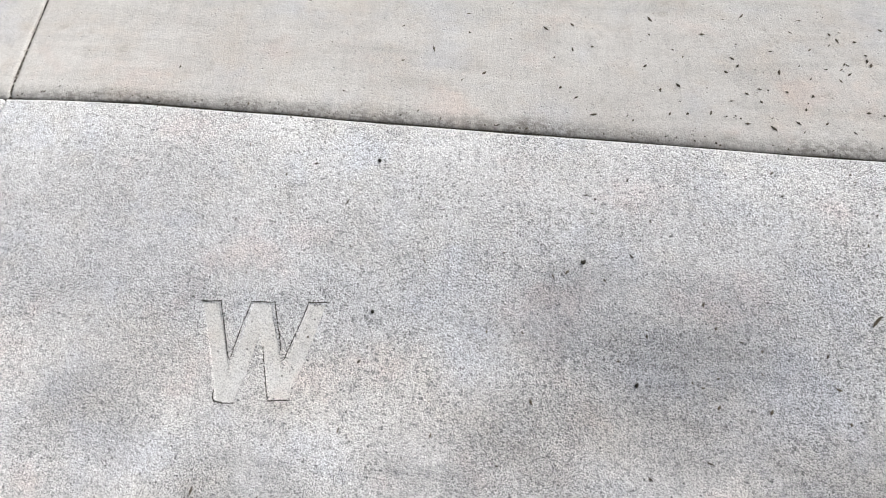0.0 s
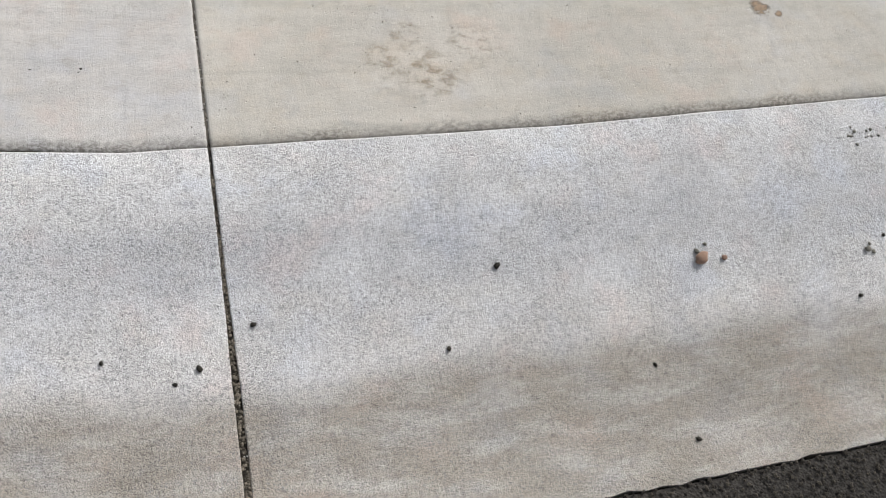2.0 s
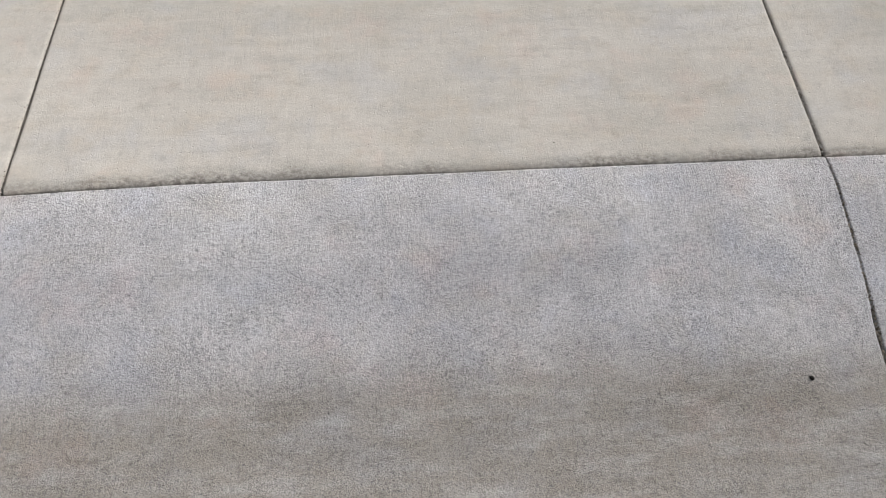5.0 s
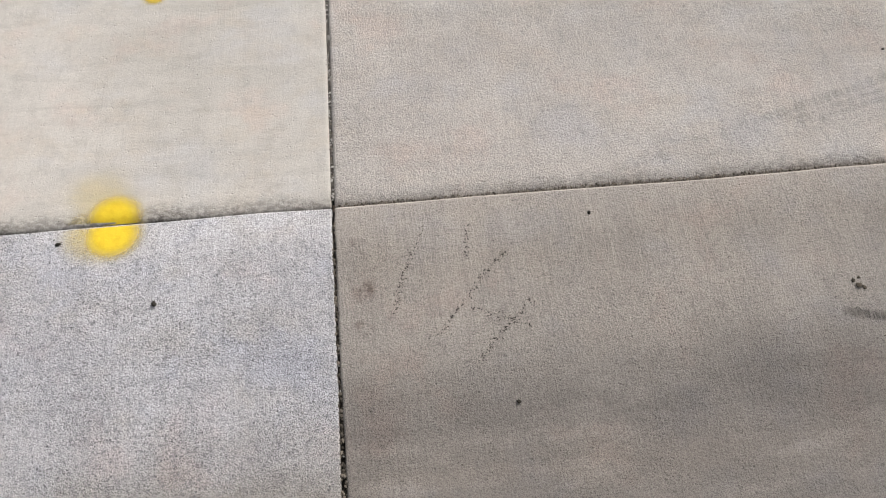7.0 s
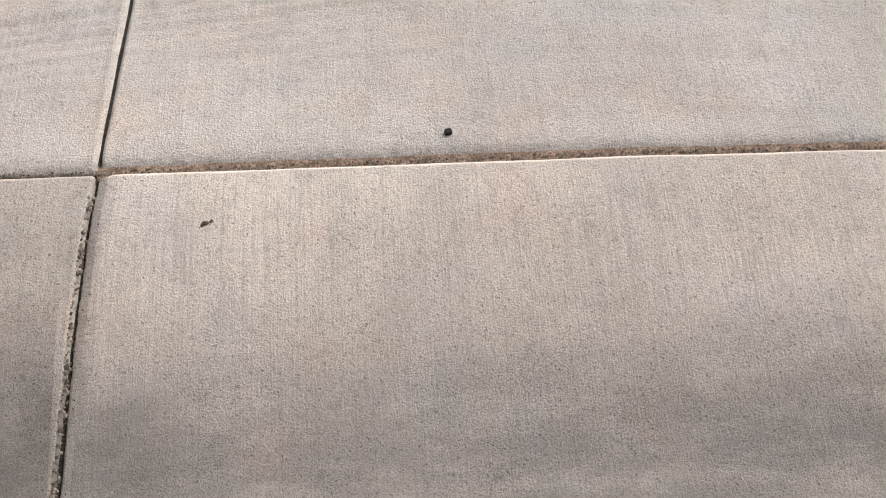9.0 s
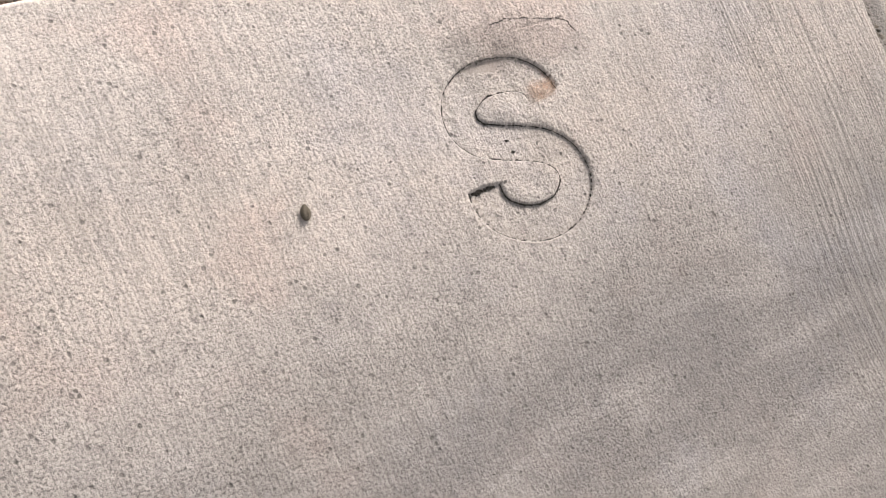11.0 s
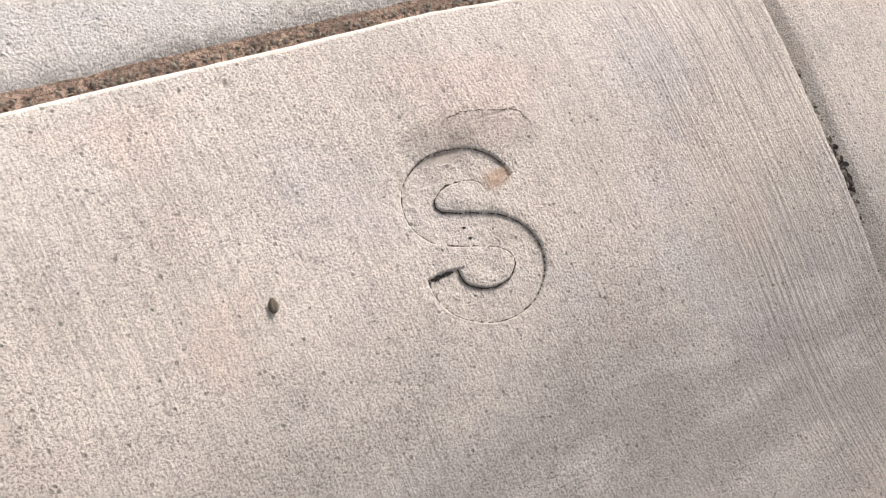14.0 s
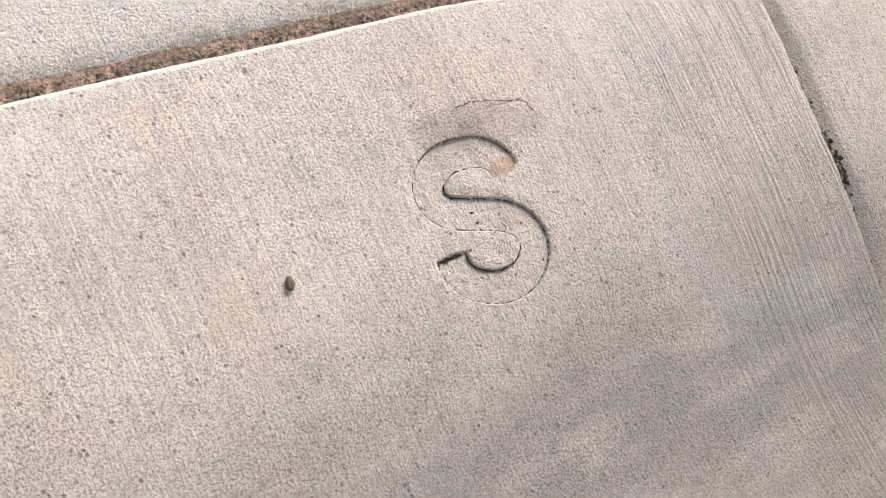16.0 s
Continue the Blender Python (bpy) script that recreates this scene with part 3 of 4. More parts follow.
# ---- ground: one sheet of asphalt, sunk below the slabs ----
def ground_sheet():
    s = np.array([400, 60, 12, 4, 2.4, 1.9, 1.6, 1.4, 1.28, 1.2, LIP + 0.004, LIP + 0.001, WALK_BACK - 0.001, WALK_BACK - 0.004, -6, -60, -400.0])
    z = np.array([0.0, 0, 0, 0, 0, -0.003, -0.006, -0.010, -0.014, -0.020, -0.03, -0.33, -0.33, -0.03, -0.02, 0, 0])
    x = np.concatenate([[-400, -60, -20], np.arange(-14, 18.1, 0.25), [24, 60, 400.0]])
    X, Sx = np.meshgrid(x, s)
    Z = np.repeat(z[:, None], len(x), 1) + np.where((Sx > 1.17) & (Sx < 4), 0.003 * ripple(X, Sx, 0.4, 5), 0)
    near = np.interp(np.clip(X, -14, 16), EDGE_X, EDGE_Y)
    Y = near - Sx
    me = sheet("ground", X, Y, Z, X, Sx, 0.5)
    return link("ground", me, ASPHALT, None, "dark worn asphalt roadway beside the gutter", "road", "structure")


ground = ground_sheet()


# ---- soil and grit in the joints ----
def ribbon(name, line, widths, lift, material, parent=None, label="", kind="", category="", level=None):
    """A strip laid along a line of (x, s), following the ground."""
    line = np.array(line, float)
    d = np.gradient(line, axis=0)
    d /= np.linalg.norm(d, axis=1)[:, None] + 1e-9
    nrm = np.stack([-d[:, 1], d[:, 0]], -1)
    w = np.interp(np.linspace(0, 1, len(line)), np.linspace(0, 1, len(widths)), widths)
    verts, faces, uvs = [], [], []
    for k, (p, q, h) in enumerate(zip(line, nrm, w)):
        for j in (-1, 0, 1):
            a = p + q * h * j
            spot = on(a[0], a[1], lift + (0.0004 if j == 0 else 0))
            if level is not None:
                spot.z = level + 0.002 * float(ripple(a[0], a[1], 0.05, 3 + j))
            verts.append(spot)
            uvs.append((k / (len(line) - 1), (j + 1) / 2))
    for k in range(len(line) - 1):
        for j in (0, 1):
            a = k * 3 + j
            faces.append((a, a + 1, a + 4, a + 3))
    me = bpy.data.meshes.new(name)
    me.from_pydata(verts, [], faces)
    layer = me.uv_layers.new(name="strip")
    for poly in me.polygons:
        for li, vi in zip(poly.loop_indices, poly.vertices):
            layer.data[li].uv = uvs[vi]
    if me.polygons[0].normal.z < 0:
        me.flip_normals()
    return link(name, me, material, parent, label, category, kind)


for j in range(1, 10):
    line = [(JOINT_X[j] + s * math.sin(JOINT_LEAN[j]), s) for s in np.linspace(0.0, LIP, 50)]
    ribbon("joint_fill", line, [0.013], -0.018 if j < 8 else -0.026, SOIL_DARK, kerb, "dark soil packed in the joint")
    line = [(JOINT_X[j] + s * math.sin(JOINT_LEAN[j]), s) for s in np.linspace(-0.03, WALK_BACK, 30)]
    ribbon("joint_fill", line, [0.010], -0.0075, SOIL_GREY if j < 8 else SOIL_DARK, pavement, "dark soil packed in the joint")
for a, b, soil, drop in ((-12.0, 8.0, SOIL_DARK, -0.0165), (8.0, 10.49, SOIL_BROWN, -0.0175), (10.49, 16.0, SOIL_SANDY, -0.0095)):
    line = [(x, -0.004 if b < 11 else -0.009) for x in np.linspace(a, b, 420)]
    ribbon("joint_fill", line, [0.016], 0, soil, kerb, "crumbly soil in the gap behind the kerb", level=drop)


def bits(name, places, material, label, category, kind="stuff", parent=None, flat=0.6):
    """Many small angular crumbs in one mesh: places are (x, s, size, length ratio, turn)."""
    r = np.random.RandomState(len(places))
    base = [(1, 0, 0), (-1, 0, 0), (0, 1, 0), (0, -1, 0), (0, 0, 1), (0, 0, -0.6), (0.6, 0.6, 0.5), (-0.6, 0.5, 0.4)]
    tri = [(0, 6, 4), (0, 2, 6), (6, 2, 4), (2, 7, 4), (2, 1, 7), (7, 1, 4), (1, 3, 4), (3, 0, 4), (2, 0, 5), (1, 2, 5), (3, 1, 5), (0, 3, 5)]
    verts, faces = [], []
    for x, s, size, ratio, turn, lift in places:
        o = len(verts)
        c, q = math.cos(turn), math.sin(turn)
        p = on(x, s, lift)
        for bx, by, bz in base:
            jx, jy, jz = r.uniform(0.75, 1.25, 3)
            lx, ly, lz = bx * size * ratio * jx, by * size * jy, (bz * jz + 0.35) * size * flat
            verts.append((p.x + c * lx - q * ly, p.y + q * lx + c * ly, p.z + lz))
        faces += [(a + o, b + o, d + o) for a, b, d in tri]
    me = bpy.data.meshes.new(name)
    me.from_pydata(verts, [], faces)
    return link(name, me, material, parent, label, category, kind)


rng = random.Random(11)
grit = []
for j, n, lo, hi in ((2, 260, 0.05, 1.1), (3, 520, 0.1, 1.14), (4, 560, 0.1, 1.15), (5, 260, 0.2, 1.1), (6, 380, 0.1, 1.05), (7, 360, 0.05, 1.0), (8, 330, 0.05, 1.0), (9, 60, 0.2, 0.45)):
    for _ in range(n):
        s = rng.uniform(lo, hi)
        grit.append((JOINT_X[j] + s * math.sin(JOINT_LEAN[j]) + rng.uniform(-0.008, 0.008), s, rng.uniform(0.0014, 0.0048), 1.2, rng.uniform(0, 6), -0.004))
for _ in range(420):
    s = rng.uniform(-0.6, -0.02)
    j = rng.choice((2, 3, 3, 4, 6, 7))
    grit.append((JOINT_X[j] + s * math.sin(JOINT_LEAN[j]) + rng.uniform(-0.004, 0.004), s, rng.uniform(0.0012, 0.003), 1.2, rng.uniform(0, 6), -0.006))
for _ in range(2200):
    grit.append((rng.uniform(8.0, 13.6), rng.uniform(-0.0155, -0.003), rng.uniform(0.0008, 0.0033), 1.3, rng.uniform(0, 6), -0.0085))
for j in (2, 3, 4, 5, 6):
    # darker crumbs that bridge the slit and lie along its rim
    for _ in range(150):
        s = 1.12 * rng.random() ** 0.7
        grit.append((JOINT_X[j] + s * math.sin(JOINT_LEAN[j]) + rng.gauss(0, 0.0045), s, rng.uniform(0.0010, 0.0032), rng.uniform(1.0, 1.8), rng.uniform(0, 6), -0.0012))
    for _ in range(80):
        s = -rng.uniform(0.0, 1.2)
        grit.append((JOINT_X[j] + s * math.sin(JOINT_LEAN[j]) + rng.gauss(0, 0.004), s, rng.uniform(0.0008, 0.0024), rng.uniform(1.0, 1.8), rng.uniform(0, 6), -0.0008))
pale = []
for j in (1, 2, 3, 4, 6, 7):
    for _ in range(110):
        s = -rng.uniform(0.02, 1.3)
        pale.append((JOINT_X[j] + s * math.sin(JOINT_LEAN[j]) + rng.gauss(0, 0.003), s, rng.uniform(0.0012, 0.0034), rng.uniform(1.0, 1.8), rng.uniform(0, 6), -0.0035))
    for _ in range(16):
        s = rng.uniform(0.02, 1.1)
        pale.append((JOINT_X[j] + s * math.sin(JOINT_LEAN[j]) + rng.gauss(0, 0.004), s, rng.uniform(0.0012, 0.003), rng.uniform(1.0, 1.8), rng.uniform(0, 6), -0.004))
bits("joint_crumbs", pale, PALE_GRIT, "pale concrete crumbs lodged in the slab joints", "grit")
bits("joint_grit", grit, GRIT, "sandy grit and crumbs lodged in the slab joints", "grit")

stones = []
for _ in range(7500):
    x = rng.uniform(-3.2, 3.4)
    stones.append((x, LIP + 0.003 + 0.40 * rng.random() ** 1.5, rng.uniform(0.002, 0.0065), rng.uniform(1, 1.5), rng.uniform(0, 6), -0.004))
lifted = []
for x, s, size, ratio, turn, _ in stones:
    lifted.append((x, s, size, ratio, turn, float(np.interp(s, [1.15, 1.165, 1.2, 1.28, 1.4, 1.6], [-0.030, -0.027, -0.018, -0.012, -0.008, -0.005])) - float(on(x, s).z) + rng.uniform(-0.002, 0.004)))
bits("asphalt_aggregate", lifted, AGGREGATE, "coarse black asphalt stones along the gutter lip", "asphalt", flat=0.7)


# ---- crumbs of bark and loose seeds ----
mulch = []
for _ in range(240):
    x = rng.gauss(-6.75, 0.5)
    s = -0.06 - abs(rng.gauss(0.17, 0.16))
    if -8.9 < x < -5.8 and s > -0.75:
        mulch.append((x, s, rng.uniform(0.0012, 0.0035), rng.uniform(1.2, 3.2), rng.uniform(0, 6), 0.0005))
for _ in range(330):
    x = rng.uniform(-9.0, -3.3)
    s = rng.uniform(-0.7, 0.75)
    if x < -5.5 or rng.random() < 0.5:
        mulch.append((x, s, rng.uniform(0.0009, 0.0024), rng.uniform(1.0, 2.8), rng.uniform(0, 6), 0.0005))
for _ in range(110):
    mulch.append((rng.gauss(-6.85, 0.5), abs(rng.gauss(0.33, 0.18)), rng.uniform(0.001, 0.003), rng.uniform(1.2, 3), rng.uniform(0, 6), 0.0005))
for _ in range(130):
    mulch.append((rng.uniform(-3.2, 12.3), rng.uniform(-0.6, 0.95), rng.uniform(0.0007, 0.0018), rng.uniform(1.0, 2.0), rng.uniform(0, 6), 0.0004))
for _ in range(36):
    # longer flakes and splinters
    mulch.append((rng.uniform(-8.9, -5.9), rng.uniform(-0.55, 0.9), rng.uniform(0.0016, 0.003), rng.uniform(2.5, 4.5), rng.uniform(0, 6), 0.0005))
for _ in range(120):
    # crumbs that have gathered along the pavement's rounded edge
    mulch.append((rng.uniform(-9.0, -5.0), -0.012 - abs(rng.gauss(0, 0.018)), rng.uniform(0.001, 0.0026), rng.uniform(1.0, 2.6), rng.uniform(0, 6), 0.0004))
for _ in range(90):
    mulch.append((rng.gauss(-2.35, 0.45), rng.uniform(-0.75, -0.03), rng.uniform(0.0009, 0.0022), rng.uniform(1.0, 3.0), rng.uniform(0, 6), 0.0004))
bits("bark_crumbs", mulch, MULCH, "dark bark crumbs scattered over the concrete", "debris")


def lump(name, x, s, size, squash, material, label, category, seed, turn=0.0, group=""):
    """A rounded, uneven pebble, seed or stone resting on the ground."""
    bm = bmesh.new()
    bmesh.ops.create_icosphere(bm, subdivisions=2, radius=1.0)
    r = np.random.RandomState(seed)
    bias = r.uniform(-0.28, 0.28, (4, 3))
    for v in bm.verts:
        n = v.co.normalized()
        k = 1 + sum(0.35 * math.sin(3.0 * n.dot(Vector(b)) * 6 + i) * 0.35 for i, b in enumerate(bias))
        v.co = Vector((n.x * size * squash[0] * k, n.y * size * squash[1] * k, n.z * size * squash[2] * k))
    low = min(v.co.z for v in bm.verts)
    for v in bm.verts:
        v.co.z -= low
    for f in bm.faces:
        f.smooth = True
    me = bpy.data.meshes.new(name)
    bm.to_mesh(me)
    bm.free()
    ob = link(name, me, material, None, label, category, group=group)
    ob.matrix_basis = Matrix.Translation(on(x, s, -0.0006)) @ pose(0, 0, 0, 0, 0, turn)
    return ob


SEEDS = [(-4.541, 0.816, 8), (-4.938, 0.793, 6), (-5.082, 0.635, 7), (-5.285, 0.534, 7), (-5.720, 0.754, 8), (-5.503, 0.502, 8), (-3.962, 0.582, 5),
         (-3.327, 0.619, 5), (-3.084, 0.657, 7), (-3.150, 0.691, 5), (-2.935, 0.553, 6), (-2.224, 0.460, 8), (-2.412, 0.686, 6), (-1.820, 0.814, 5),
         (-1.787, 1.054, 6), (-1.057, 0.703, 6), (-0.887, 0.515, 5), (-0.169, 0.732, 5), (0.093, 1.102, 11), (2.032, 0.583, 4), (1.304, 0.914, 7),
         (7.080, 0.638, 8), (7.587, 0.225, 7), (5.262, 0.680, 7), (7.360, 0.047, 6), (6.646, 0.642, 4), (6.697, 0.756, 4), (8.619, 0.080, 5),
         (8.376, 0.521, 5), (-6.693, 0.244, 6), (-7.632, 0.299, 5), (-7.537, 0.526, 4), (-8.062, 0.110, 4), (-8.048, 0.449, 4), (-6.453, 0.575, 4)]
for n, (x, s, mm) in enumerate(SEEDS):
    lump("seed", x, s, mm / 1000 * (1.15 if x < -4.8 else 1.45 if x < 3 else 1.1), (1.0, 0.75, 0.6), SEED, "small dark shrivelled seed lying on concrete", "seed", 200 + n, 37 * n, "seeds along the kerb")
for n, (x, s) in enumerate(((9.582, -0.401), (6.742, -0.190), (1.374, -0.465), (1.983, -0.628), (1.462, -0.599), (0.916, -0.181), (-4.950, -0.243), (-3.352, -0.309))):
    lump("seed", x, s, 0.006 if n == 4 else 0.0042, (1.0, 0.8, 0.6), SEED, "tiny dark seed lying on the pavement", "seed", 300 + n, 51 * n, "seeds on the pavement")
def seed_pod(x, s, length, turn):
    """An oval dry pod with blunt ribs along it and a short stalk end."""
    bm = bmesh.new()
    bmesh.ops.create_uvsphere(bm, u_segments=24, v_segments=14, radius=1.0)
    for v in bm.verts:
        a = math.atan2(v.co.y, v.co.x)
        rib = 1 + 0.13 * math.cos(6 * a + 0.6 * math.sin(3 * v.co.z)) * (1 - v.co.z ** 2)
        v.co = Vector((v.co.x * 0.62 * rib, v.co.z * (1.0 + (0.18 if v.co.z > 0.9 else 0)), v.co.y * 0.55 * rib + 0.45)) * length / 2
    for f in bm.faces:
        f.smooth = True
    bmesh.ops.recalc_face_normals(bm, faces=list(bm.faces))
    me = bpy.data.meshes.new("seed_pod")
    bm.to_mesh(me)
    bm.free()
    ob = link("seed_pod", me, POD, None, "brown ribbed seed pod lying on the kerb", "seed pod")
    ob.matrix_basis = Matrix.Translation(on(x, s, 0.0)) @ pose(0, 0, 0, 0, 0, turn)


seed_pod(12.647, 0.285, 0.0165, -14)
lump("stone", -1.567, 0.513, 0.021, (1.25, 0.8, 0.55), RED_STONE, "reddish angular stone on the grey kerb", "stone", 21, 20)
lump("stone", -1.486, 0.518, 0.010, (1.1, 0.9, 0.6), RED_STONE, "small reddish stone beside a larger one", "stone", 22, 0)
for n, (x, s, r) in enumerate(((-0.967, 0.555, 0.011), (-0.945, 0.566, 0.007), (-0.950, 0.538, 0.006), (-1.575, 0.486, 0.009), (-1.54, 0.468, 0.006))):
    lump("pebble", x, s, r, (1.1, 0.9, 0.6), GREY_STONE, "small grey-green pebble on the kerb", "pebble", 30 + n, 40 * n, "pebbles on the kerb")
for n in range(14):
    a = rng.uniform(0, 6.28)
    lump("pebble", -0.80 + rng.gauss(0, 0.045), 0.150 + rng.gauss(0, 0.022), rng.uniform(0.003, 0.0065), (1.2, 0.9, 0.5), GREY_STONE, "tiny grey crumb of a scattered clod", "pebble", 60 + n, 57 * n, "clod crumbs")
for n, (x, s, r) in enumerate(((10.722, 0.125, 0.0055), (10.733, 0.121, 0.004), (10.715, 0.130, 0.0035), (9.222, 0.331, 0.0075), (9.212, 0.318, 0.005), (9.234, 0.338, 0.005), (9.228, 0.312, 0.004))):
    lump("clod", x, s, r, (1.2, 0.9, 0.35), MULCH, "small dark crumbled clod on the kerb", "clod", 90 + n, 63 * n, "clods on the kerb")
lump("white_chip", 9.910, -0.096, 0.005, (1.1, 0.8, 0.5), WHITE_CHIP, "tiny white chip on the pavement", "chip", 7, 0)


def block(x, s, size):
    bm = bmesh.new()
    bmesh.ops.create_cube(bm, size=1.0)
    bmesh.ops.bevel(bm, geom=list(bm.edges), offset=0.13, segments=2, affect="EDGES")
    for v in bm.verts:
        v.co = Vector((v.co.x * size * 1.15, v.co.y * size, (v.co.z + 0.48) * size * 0.8))
    me = bpy.data.meshes.new("dark_crumb")
    bm.to_mesh(me)
    bm.free()
    ob = link("dark_crumb", me, SEED, None, "small square black crumb on the pavement edge", "crumb")
    ob.matrix_basis = Matrix.Translation(on(x, s, -0.0005)) @ pose(0, 0, 0, 0, 0, 14)


block(11.217, -0.074, 0.013)


def blade(name, x, s, length, width, turn, material, label, category, arch=0.006):
    """A dry leaf: a curled pointed blade with a midrib and some thickness."""
    bm = bmesh.new()
    n, grid = 14, []
    for i in range(n + 1):
        t = i / n
        w = width * (math.sin(math.pi * t) ** 0.7) * (1 - 0.25 * t) + 0.0006
        bend = 0.12 * length * math.sin(2.2 * t)
        row = []
        for j in (-1, -0.5, 0, 0.5, 1):
            row.append(bm.verts.new((t * length - length / 2, bend + j * w / 2, arch * math.sin(math.pi * t) * 0.6 + (abs(j) ** 2) * arch * 0.5 + 0.0012)))
        grid.append(row)
    for a, b in zip(grid[:-1], grid[1:]):
        for j in range(4):
            bm.faces.new((a[j], a[j + 1], b[j + 1], b[j]))
    top = list(bm.faces)
    got = bmesh.ops.extrude_face_region(bm, geom=top)
    for v in [g for g in got["geom"] if isinstance(g, bmesh.types.BMVert)]:
        v.co.z += 0.0008
    bmesh.ops.recalc_face_normals(bm, faces=list(bm.faces))
    me = bpy.data.meshes.new(name)
    bm.to_mesh(me)
    bm.free()
    ob = link(name, me, material, None, label, category)
    slope = math.degrees(math.atan2(float(section(s - 0.02)) - float(section(s + 0.02)), 0.04)) if s > 0.02 else 0
    ob.matrix_basis = Matrix.Translation(on(x, s, 0.0)) @ pose(0, 0, 0, slope, 0, 0) @ pose(0, 0, 0, 0, 0, turn)
    return ob


blade("dry_leaf", -6.699, 0.457, 0.082, 0.010, -32, DRY_LEAF, "narrow dry leaf, brown and grey-green, on the kerb", "leaf")
blade("straw", -5.406, 0.524, 0.095, 0.010, -9, STRAW, "curled piece of dry straw on the kerb", "straw")
lump("clod", -5.962, 0.170, 0.016, (1.3, 0.8, 0.35), CLAY, "flat brown clay clod on the kerb", "clod", 120, 10)
lump("clod", -5.925, 0.176, 0.009, (1.0, 0.9, 0.5), CLAY, "small brown clay clod on the kerb", "clod", 121, 60)
blade("dry_leaf", -6.297, 0.465, 0.026, 0.007, -70, DRY_LEAF, "tiny brown dry leaf on the kerb", "leaf", 0.003)
blade("twig", -7.099, 0.357, 0.030, 0.006, 40, MULCH, "short dark twig on the kerb", "twig", 0.003)
blade("twig", -6.921, -0.101, 0.034, 0.006, -6, MULCH, "short dark twig on the pavement", "twig", 0.003)


# single flakes, twigs and clods
blade("twig", -3.142, -0.811, 0.046, 0.005, -6, MULCH, "short curved twig on the pavement", "twig", 0.004)
blade("dry_leaf", 5.995, -0.476, 0.030, 0.012, 20, FADED_LEAF, "small faded leaf flake on the pavement", "leaf", 0.002)
blade("dry_leaf", -5.902, -0.617, 0.034, 0.012, -40, FADED_LEAF, "faded brown leaf flake on the pavement", "leaf", 0.003)
blade("twig", 0.259, -0.582, 0.016, 0.005, 0, MULCH, "tiny dark splinter on the pavement", "twig", 0.002)
for n, (dx, ds, r) in enumerate(((0, 0, 0.009), (0.014, 0.006, 0.006), (-0.012, 0.004, 0.005), (0.006, 0.014, 0.0045), (0.02, -0.004, 0.003))):
    lump("clod", 1.466 + dx, -0.600 + ds, r, (1.2, 0.9, 0.4), MULCH, "dark crumpled clod on the pavement", "clod", 130 + n, 47 * n, "crumbs of a clod on the pavement")
lump("pebble", -6.695, 0.245, 0.0075, (1.1, 0.9, 0.6), GREY_STONE, "small grey pebble on the lettered kerb slab", "pebble", 140, 15)
for n, (x, s, r) in enumerate(((6.893, 0.370, 0.005), (7.057, 0.391, 0.0035), (7.103, 0.200, 0.0035), (0.958, 0.454, 0.004), (2.030, 0.581, 0.004), (1.306, 0.912, 0.005), (-2.938, 0.553, 0.007))):
    lump("seed", x, s, r, (1.0, 0.75, 0.6), SEED, "small dark shrivelled seed lying on concrete", "seed", 150 + n, 33 * n, "seeds along the kerb")


# ---- paint, scuffs, stains and cracks lying on the concrete ----
def patch(name, x0, x1, s0, s1, pitch, material, lift=0.0011, parent=None, label="", category=""):
    """A film over part of the ground, following its shape."""
    x = np.arange(x0, x1 + pitch / 2, pitch)
    s = np.arange(s0, s1 + pitch / 2, pitch)
    X, Sx = np.meshgrid(x, s)
    z = np.zeros(X.shape)
    for i in range(10):
        inside = (X >= JOINT_X[i]) & (X < JOINT_X[i + 1])
        z = np.where(inside, walk_top(i, X, Sx) if s1 <= 0 else kerb_top(i, X, Sx), z)
    rows, cols = X.shape
    idx = np.arange(rows * cols).reshape(rows, cols)
    faces = np.stack([idx[:-1, :-1], idx[1:, :-1], idx[1:, 1:], idx[:-1, 1:]], -1).reshape(-1, 4)
    verts = np.stack([X, edge(X) - Sx, z + lift], -1).reshape(-1, 3)
    me = bpy.data.meshes.new(name)
    me.from_pydata(verts.tolist(), [], faces.tolist())
    uv = me.uv_layers.new(name="plan")
    uv.data.foreach_set("uv", np.stack([X, Sx], -1).reshape(-1, 2)[faces.ravel()].astype(np.float32).ravel())
    me.polygons.foreach_set("use_smooth", np.ones(len(faces), bool))
    if me.polygons[0].normal.z < 0:
        me.flip_normals()
    ob = link(name, me, material, parent, label, category)
    return ob


